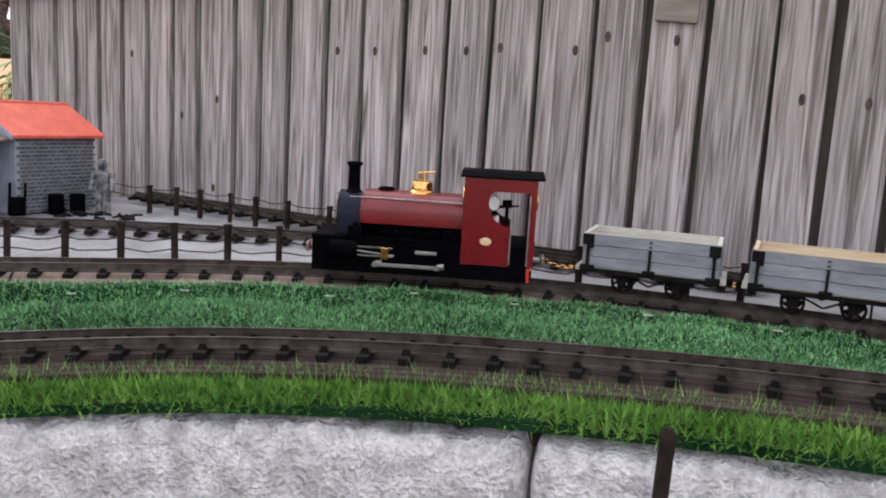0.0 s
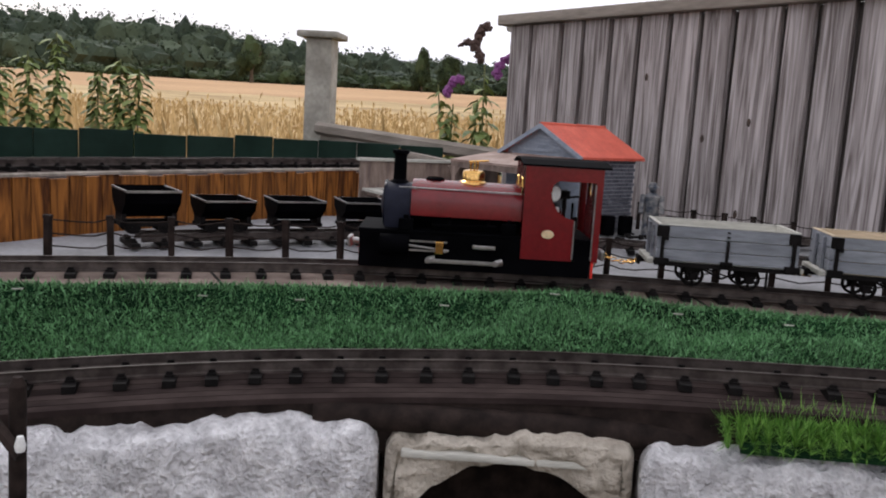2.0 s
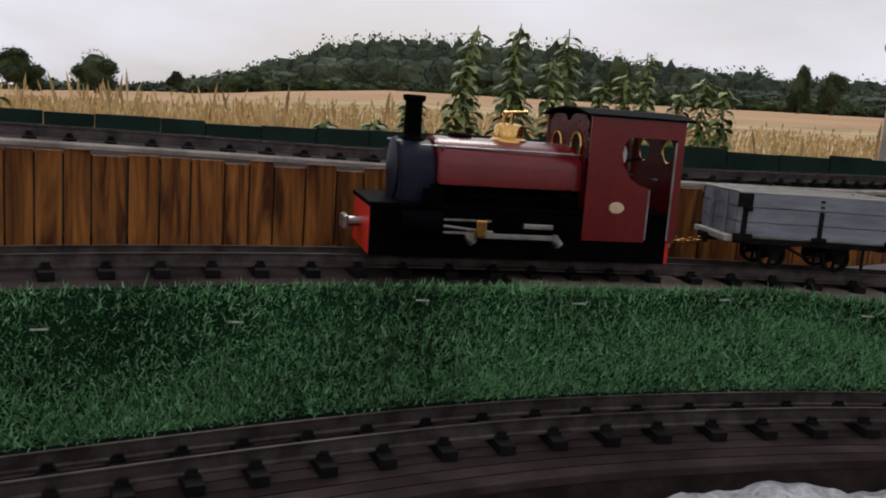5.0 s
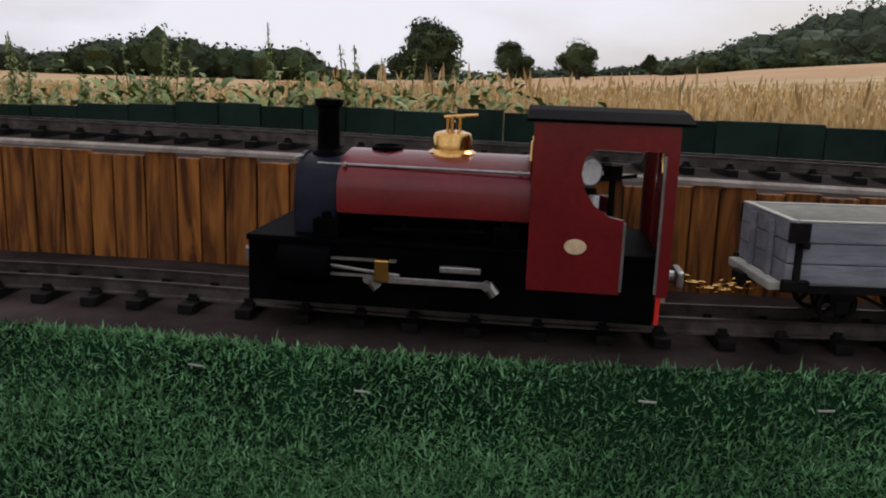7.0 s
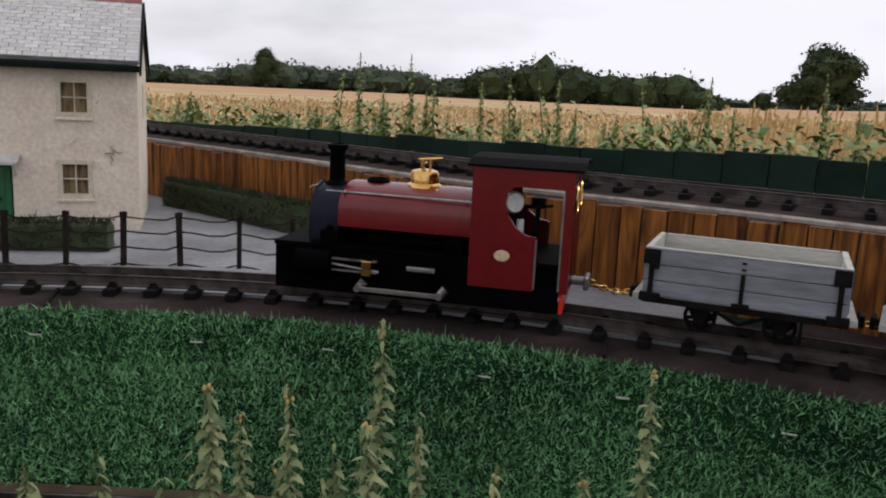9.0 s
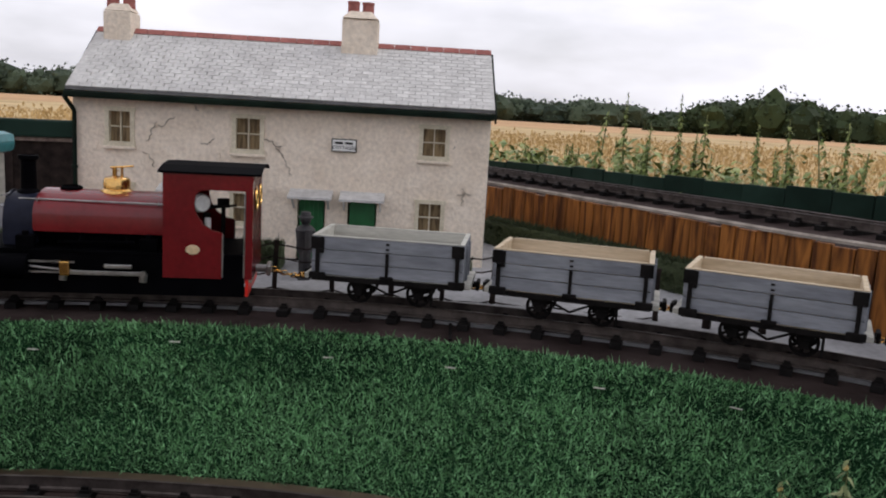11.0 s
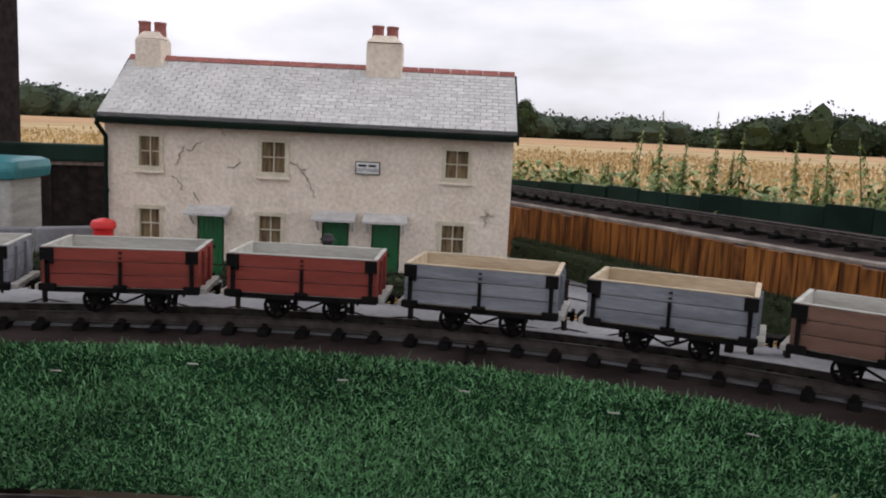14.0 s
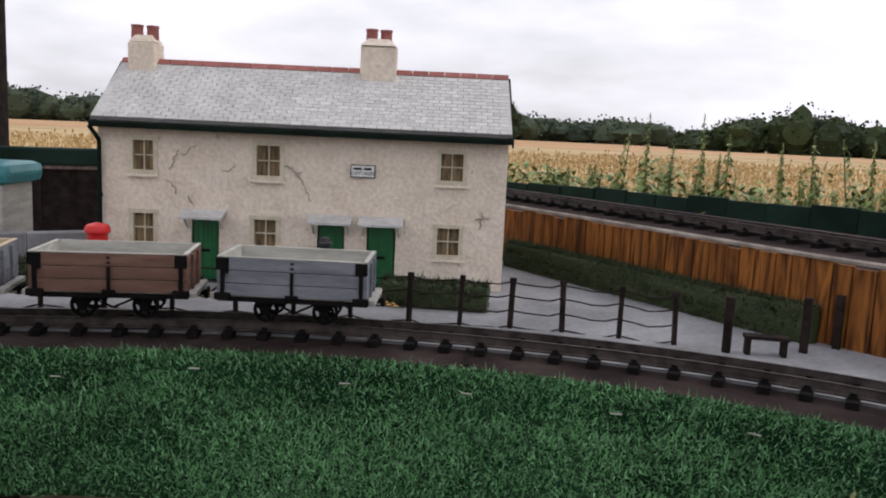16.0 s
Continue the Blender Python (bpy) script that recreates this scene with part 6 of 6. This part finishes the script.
far_tree(73.6, 2.75, 3.6, 120, "lone round dark field tree beyond the stubble")
far_tree(83.6, 3.8, 6.0, 110, "tall ragged dark tree in the wheat field", lumps=12)
far_tree(78.1, 2.5, 3.5, 130, "smaller dark field tree beside the tall one")
far_tree(87.0, 0.75, 1.5, 150, "low bushy tree at the thicket's end")
far_tree(119.6, 2.0, 2.6, 160, "round-topped dark tree above the far hedge")
far_tree(68.8, 1.8, 1.5, 260, "small distant field tree")
far_tree(39.7, 5.3, 2.6, 150, "dark conifer-topped tree before the hill")
far_tree(28.4, 4.9, 1.7, 150, "dark pointed tree by the wood")
far_tree(26.5, 4.6, 2.2, 150, "dark rounded tree by the wood")


def tree_line(name, pts, r, mat, label, depth=10, lump=3.4, count=150, leaf=0.55):
    """A belt of crowns: pts of (azimuth, top elevation)."""
    bx = []
    az0, az1 = pts[0][0], pts[-1][0]
    stepd = math.degrees(lump * 0.75 / r)
    a = az0
    while a < az1:
        top = float(np.interp(a, [p[0] for p in pts], [p[1] for p in pts])) + random.uniform(-0.22, 0.22)
        for q in range(2):
            rr = r + random.uniform(0, depth)
            x, y, zt = far(a + random.uniform(-0.2, 0.2), top - (0.25 if q else 0), rr)
            zg = land(x, y, -0.9)
            hh = max(zt - zg, 1.0)
            bx.append((x, y, zg + hh * 0.5, lump * random.uniform(0.8, 1.3), lump * random.uniform(0.8, 1.3), hh * 0.55))
        a += stepd
    return canopy(name, bx, mat, leaf, count, label, "woodland")


tree_line("hedge_wood", [(90.5, 0.7), (91.5, 1.45), (93, 1.5), (95.5, 1.6), (97.6, 1.35), (99.2, 2.0), (101.2, 2.2), (103, 1.9), (105, 1.5), (106.8, 0.8), (108, 0.4)], 95, M["tree"], "dark dense thicket across the wheat field", 8, 2.4, 200, 0.22)
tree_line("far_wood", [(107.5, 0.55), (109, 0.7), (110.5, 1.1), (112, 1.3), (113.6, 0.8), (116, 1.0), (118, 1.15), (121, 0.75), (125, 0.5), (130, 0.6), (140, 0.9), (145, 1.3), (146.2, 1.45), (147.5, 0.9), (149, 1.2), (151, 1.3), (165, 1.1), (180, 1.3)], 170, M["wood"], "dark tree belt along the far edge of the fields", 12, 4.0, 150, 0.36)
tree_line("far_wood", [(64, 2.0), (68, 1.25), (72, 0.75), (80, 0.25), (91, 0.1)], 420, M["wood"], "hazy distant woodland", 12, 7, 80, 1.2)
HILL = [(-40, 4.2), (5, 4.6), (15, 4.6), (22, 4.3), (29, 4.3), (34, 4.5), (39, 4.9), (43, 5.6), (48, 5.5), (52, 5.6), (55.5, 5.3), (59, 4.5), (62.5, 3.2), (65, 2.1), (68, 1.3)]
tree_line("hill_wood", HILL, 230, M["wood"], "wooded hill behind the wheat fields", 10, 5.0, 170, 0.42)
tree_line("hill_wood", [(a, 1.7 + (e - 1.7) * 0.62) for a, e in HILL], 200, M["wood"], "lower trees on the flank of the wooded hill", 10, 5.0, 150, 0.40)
tree_line("field_hedge", [(5, 3.0), (22, 2.9), (40, 2.7), (52, 2.3), (60, 2.1), (66, 2.0)], 170, M["tree"], "dark hedge below the wooded hill", 6, 2.6, 110, 0.3)

# tall dry grasses and wheat ears behind the fence
KW = 42000
ga = rng.uniform(-8, 175, KW)
gr = 3.0 + rng.uniform(0, 1, KW) ** 2.2 * 14
gx, gy = -1.2 - gr * np.sin(np.radians(ga)), -0.4 + gr * np.cos(np.radians(ga))
outside = np.array([1.0 if gr[i] > np.linalg.norm(GREEN[near(GREEN, (gx[i], gy[i])), :2] - (-1.2, -0.4)) + 0.1 else 0 for i in range(KW)]) > 0.5
gx, gy, gr, ga = gx[outside], gy[outside], gr[outside], ga[outside]
k = len(gx)
gz = np.array([land(gx[i], gy[i], -0.20) for i in range(k)])
tall = rng.uniform(0.11, 0.27, k) * np.where(rng.uniform(0, 1, k) < 0.06, 1.6, 1.0) * np.where(ga > 95, 0.55, 1.0)
lean = rng.normal(0, 0.16, (k, 2)) * tall[:, None]
w = 0.0016 + 0.0006 * gr
sx, sy = np.cos(np.radians(ga)), np.sin(np.radians(ga))
b0 = np.stack([gx, gy, gz], 1)
tip = b0 + np.stack([lean[:, 0], lean[:, 1], tall], 1)
side = np.stack([sx, sy, 0 * sx], 1)
mid_p = b0 + (tip - b0) * 0.72
v = np.stack([b0 - side * (w * 0.35)[:, None], b0 + side * (w * 0.35)[:, None], mid_p + side * (w * 0.3)[:, None], mid_p - side * (w * 0.3)[:, None],
              mid_p - side * (w * 0.3)[:, None], mid_p + side * (w * 0.3)[:, None], mid_p * 0.45 + tip * 0.55 + side * (w * 1.6)[:, None], tip, mid_p * 0.45 + tip * 0.55 - side * (w * 1.6)[:, None]], 1).reshape(-1, 3)
raw("wheat_stalks", v, [q for i in range(k) for q in ((9 * i, 9 * i + 1, 9 * i + 2, 9 * i + 3), (9 * i + 4, 9 * i + 5, 9 * i + 6, 9 * i + 7, 9 * i + 8))], M["wheat"], None, "ripe wheat and dry grass stalks with seed heads", "wheat", "stuff")


def leaf_verts(base, dirn, L, W, droop):
    """A pointed leaf of six corners."""
    d = Vector(dirn).normalized()
    s = d.cross(Vector((0, 0, 1))).normalized()
    p = Vector(base)
    out = [p]
    for u, ww in ((0.35, 1.0), (0.7, 0.7)):
        c = p + d * L * u - Vector((0, 0, droop * L * u * u))
        out += [c - s * W * ww / 2, c + s * W * ww / 2]
    out.append(p + d * L - Vector((0, 0, droop * L)))
    return out


LEAF_F = ((0, 1, 2), (1, 3, 4, 2), (3, 5, 4))


def leafy_plant(name, x, y, z, h, label, mat, leaf=0.045, pairs=9, group="", bud=None, lean=0.06, taper=0.6):
    t = thing(name, label, "plant", pose(x, y, z), group)
    dx, dy = random.uniform(-lean, lean) * h, random.uniform(-lean, lean) * h
    part("stem", rod(B(), (0, 0, -0.3), (dx, dy, h), leaf * 0.06, leaf * 0.03, 6), M["stem"], t)
    v, f = [], []
    for k in range(pairs):
        u = 0.12 + 0.86 * k / pairs
        a0 = k * 1.57 + random.uniform(-0.3, 0.3)
        L = leaf * (1.1 - taper * u) * random.uniform(0.8, 1.2)
        for a in (a0, a0 + math.pi):
            i = len(v)
            v += leaf_verts((dx * u, dy * u, h * u), (math.cos(a), math.sin(a), 0.35), L, L * 0.55, 0.65)
            f += [tuple(i + c for c in q) for q in LEAF_F]
        for q in range(4):
            a = random.uniform(0, 6.3)
            i = len(v)
            v += leaf_verts((dx * u, dy * u, h * u + random.uniform(0, 0.02)), (math.cos(a), math.sin(a), -0.2), L * 0.55, L * 0.25, 0.8)
            f += [tuple(i + c for c in g) for g in LEAF_F]
    raw("leaves", v, f, mat, t)
    if bud:
        bm = B()
        for k in range(4):
            bmesh.ops.create_icosphere(bm, subdivisions=1, radius=leaf * 0.10, matrix=Matrix.Translation((dx + random.uniform(-0.2, 0.2) * leaf, dy + random.uniform(-0.2, 0.2) * leaf, h + random.uniform(-0.1, 0.25) * leaf)) @ Matrix.Diagonal((1, 1, 1.6, 1)))
        part("flower_bud", bm, bud, t, smooth=True)
    return t


NETTLES = [(61.5, 0.18, 0.16), (53.0, 0.62, 0.06), (51.2, 0.52, 0.12), (49.6, 0.66, 0.10), (47.6, 0.42, 0.1), (45.4, 0.52, 0.05), (44.2, 0.68, 0.2), (42.6, 0.44, 0.1), (41.0, 0.50, 0.15), (39.5, 0.6, 0.1), (37.6, 0.44, 0.2), (36.0, 0.50, 0.1), (34.6, 0.46, 0.1),
           (55, 0.3, 0.1), (58, 0.2, 0.1)]
for az, h, back in NETTLES:
    g = radians(az)
    best = min(range(0, len(GREEN), 4), key=lambda i: abs(math.atan2(-(GREEN[i, 0] + 1.1), GREEN[i, 1] + 0.4) - g))
    x, y = GREEN[best, :2] + np.array((-math.sin(g), math.cos(g))) * (back + 0.05)
    leafy_plant("nettle", x, y, -0.02, h * 0.66, "tall green nettle behind the green fence", M["nettle"], 0.066, 20, "nettles", None, 0.14, 0.35)
for k in range(150):
    az = random.uniform(76, 150)
    g = radians(az)
    best = min(range(0, len(GREEN), 4), key=lambda i: abs(math.atan2(-(GREEN[i, 0] + 1.15), GREEN[i, 1] + 1.0) - g))
    x, y = GREEN[best, :2] + np.array((-math.sin(g), math.cos(g))) * random.uniform(0.08, 0.6)
    h = random.choice((0.09, 0.11, 0.13, 0.15, 0.17, 0.20, 0.30 if az < 118 else 0.16))
    leafy_plant("nettle", x, y, -0.06, h, "green nettle behind the green fence", M["nettle"], random.uniform(0.045, 0.07), random.randint(11, 16), "nettles", None, 0.3, 0.8)
for az, h in ((113, 0.36), (112, 0.26), (109.6, 0.36), (108.4, 0.24), (104.3, 0.28), (99.8, 0.30), (98.5, 0.22), (89.8, 0.32), (88, 0.24), (82.7, 0.34), (80.5, 0.26)):
    g = radians(az)
    best = min(range(0, len(GREEN), 4), key=lambda i: abs(math.atan2(-(GREEN[i, 0] + 1.24), GREEN[i, 1] + 1.19) - g))
    x, y = GREEN[best, :2] + np.array((-math.sin(g), math.cos(g))) * 0.12
    leafy_plant("nettle", x, y, -0.06, h, "tall thin nettle going to seed behind the green fence", M["nettle"], 0.045, 26, "nettles", None, 0.08, 0.85)

# low tangle of leaves along the back of the green fence
v, f = [], []
for k in range(5200):
    i = random.randrange(int(len(GREEN) * 0.38), len(GREEN) - 5)
    tq = (GREEN[i + 3] - GREEN[i - 3])[:2]
    tq = tq / np.linalg.norm(tq)
    back = random.uniform(0.03, 0.75)
    clump = noise.noise((i * 0.035, back * 2.0, 0))
    if clump < -0.05:
        continue
    x, y = GREEN[i, 0] + tq[1] * back, GREEN[i, 1] - tq[0] * back
    z = GREEN[i, 2] + random.uniform(-0.10, 0.02 + 0.16 * max(0.0, clump))
    a = random.uniform(0, 6.3)
    c = len(v)
    L = random.uniform(0.03, 0.065)
    v += leaf_verts((x, y, z), (math.cos(a), math.sin(a), random.uniform(-0.1, 0.7)), L, L * 0.45, 0.6)
    f += [tuple(c + q for q in g) for g in LEAF_F]
raw("nettle_bed", v, f, M["nettle"], None, "tangled green nettles and weeds behind the green fence", "weeds", "stuff")

# buddleia by the concrete post
for x, y, h in ((-1.80, 2.35, 0.30), (-1.72, 2.32, 0.26), (-1.86, 2.42, 0.24), (-1.66, 2.28, 0.36)):
    t = leafy_plant("buddleia", x, y, 0.0, h, "buddleia with purple and brown flower spikes by the post", M["nettle"], 0.08, 9, "buddleia", None, 0.25)
for x, y, z, dx, mt in ((-1.83, 2.33, 0.27, 0.06, "purple"), (-1.70, 2.30, 0.38, -0.07, "seed"), (-1.63, 2.26, 0.33, 0.05, "purple"), (-1.72, 2.30, 0.43, 0.04, "seed")):
    t = thing("flower_spike", "arched buddleia flower spike", "flower", pose(x, y, z), "buddleia")
    bm = B()
    for k in range(16):
        u = k / 15
        for q in range(4):
            bmesh.ops.create_icosphere(bm, subdivisions=1, radius=0.010 * (1.1 - 0.6 * u), matrix=Matrix.Translation((dx * u + random.uniform(-0.008, 0.008), random.uniform(-0.008, 0.008), 0.05 * math.sin(u * 2.2) + random.uniform(-0.008, 0.008))))
    part("floret_head", bm, M[mt], t)

# yellow-budded plant growing inside the lower line
SHOOTS = [(-1.494, -1.293, 0.118), (-1.527, -1.198, 0.104), (-1.470, -1.268, 0.098), (-1.488, -1.305, 0.095), (-1.505, -1.252, 0.060), (-1.535, -1.215, 0.062), (-1.48, -1.335, 0.10), (-1.50, -1.36, 0.085)]
for x, y, z in SHOOTS:
    leafy_plant("garden_weed", x, y, -0.30, z + 0.30, "pale green garden plant with a yellow bud beside the lower line", M["weed"], 0.0072, 120, "garden weeds", M["yellow"], 0.03, 0.2)
for k in range(80):
    x, y = random.gauss(-1.505, 0.022), random.uniform(-1.39, -1.18)
    leafy_plant("garden_weed", x, y, -0.30, random.uniform(0.25, 0.365), "leafy pale green garden plant beside the lower line", M["weed"], 0.0078, 90, "garden weeds", M["yellow"] if k % 9 == 0 else None, 0.09, 0.2)


def staple(x, y, z, head):
    t = thing("staple", "bright metal staple holding the grass carpet", "staple", pose(x, y, z, 0, 0, head), "staples")
    part("staple_bar", rod(B(), (-0.005, 0, 0), (0.005, 0, 0), 0.0007, seg=6), M["pale_wood"], t)


for k in range(0, n - 12, 13):
    q = grid[k + random.randrange(5), 3]
    tq = tangent(top)[k]
    staple(q[0], q[1], q[2] + 0.006, math.degrees(math.atan2(tq[1], tq[0])) + random.uniform(-12, 12))


# ---- what moves ----
LOCO_S0 = float(MAIN_S[near(MAIN, (-0.30, 1.0))])
SPEED = 0.34


def gone(t):
    """How far the train has run: a steady pace with slight surges."""
    return SPEED * t + float(np.interp(t, GAIN[0], GAIN[1]))


GAIN = ([0, 2, 4, 5, 6, 7.3, 7.6, 8, 8.5, 9, 9.5, 10.2, 12.5, 14.5, 16], [0.003, 0.050, 0.056, 0.048, 0.066, 0.102, 0.124, 0.156, 0.172, 0.169, 0.172, 0.181, 0.154, 0.178, 0.234])


def ride(s):
    a, _ = at(MAIN, s + 0.035, True)
    b, _ = at(MAIN, s - 0.035, True)
    return pose((a[0] + b[0]) / 2, (a[1] + b[1]) / 2, RAIL_TOP, 0, 0, math.degrees(math.atan2(a[1] - b[1], a[0] - b[0])))


def motions():
    times = [k * 0.2 for k in range(81)]
    walk(loco, [(t, ride(LOCO_S0 + gone(t))) for t in times])
    for i, w in enumerate(TRAIN):
        walk(w, [(t, ride(LOCO_S0 + gone(t) - 0.273 - 0.183 * i)) for t in times])
    ticks = [k / 15 for k in range(241)]
    for ws in loco_wheels:
        x, y, z = ws.location
        walk(ws, [(t, pose(x, y, z, 0, math.degrees(gone(t) / 0.0165), 0)) for t in ticks])
    for r, sy in loco_rods:
        ph = 0 if sy > 0 else -math.pi / 2
        walk(r, [(t, pose(0.0075 + 0.0085 * math.cos(gone(t) / 0.0165 + ph), sy * 0.0525, 0.0165 - 0.0085 * math.sin(gone(t) / 0.0165 + ph))) for t in ticks])
    ticks = [k / 30 for k in range(481)]
    turns = [(t, pose(0, 0, 0.013, 0, math.degrees(gone(t) / 0.013), 0)) for t in ticks]
    for w in TRAIN:
        for ws in w.children:
            if ws.name.startswith("wheelset"):
                shift = Matrix.Translation((ws.location.x, 0, 0))
                walk(ws, [(t, shift @ m) for t, m in turns])


motions()
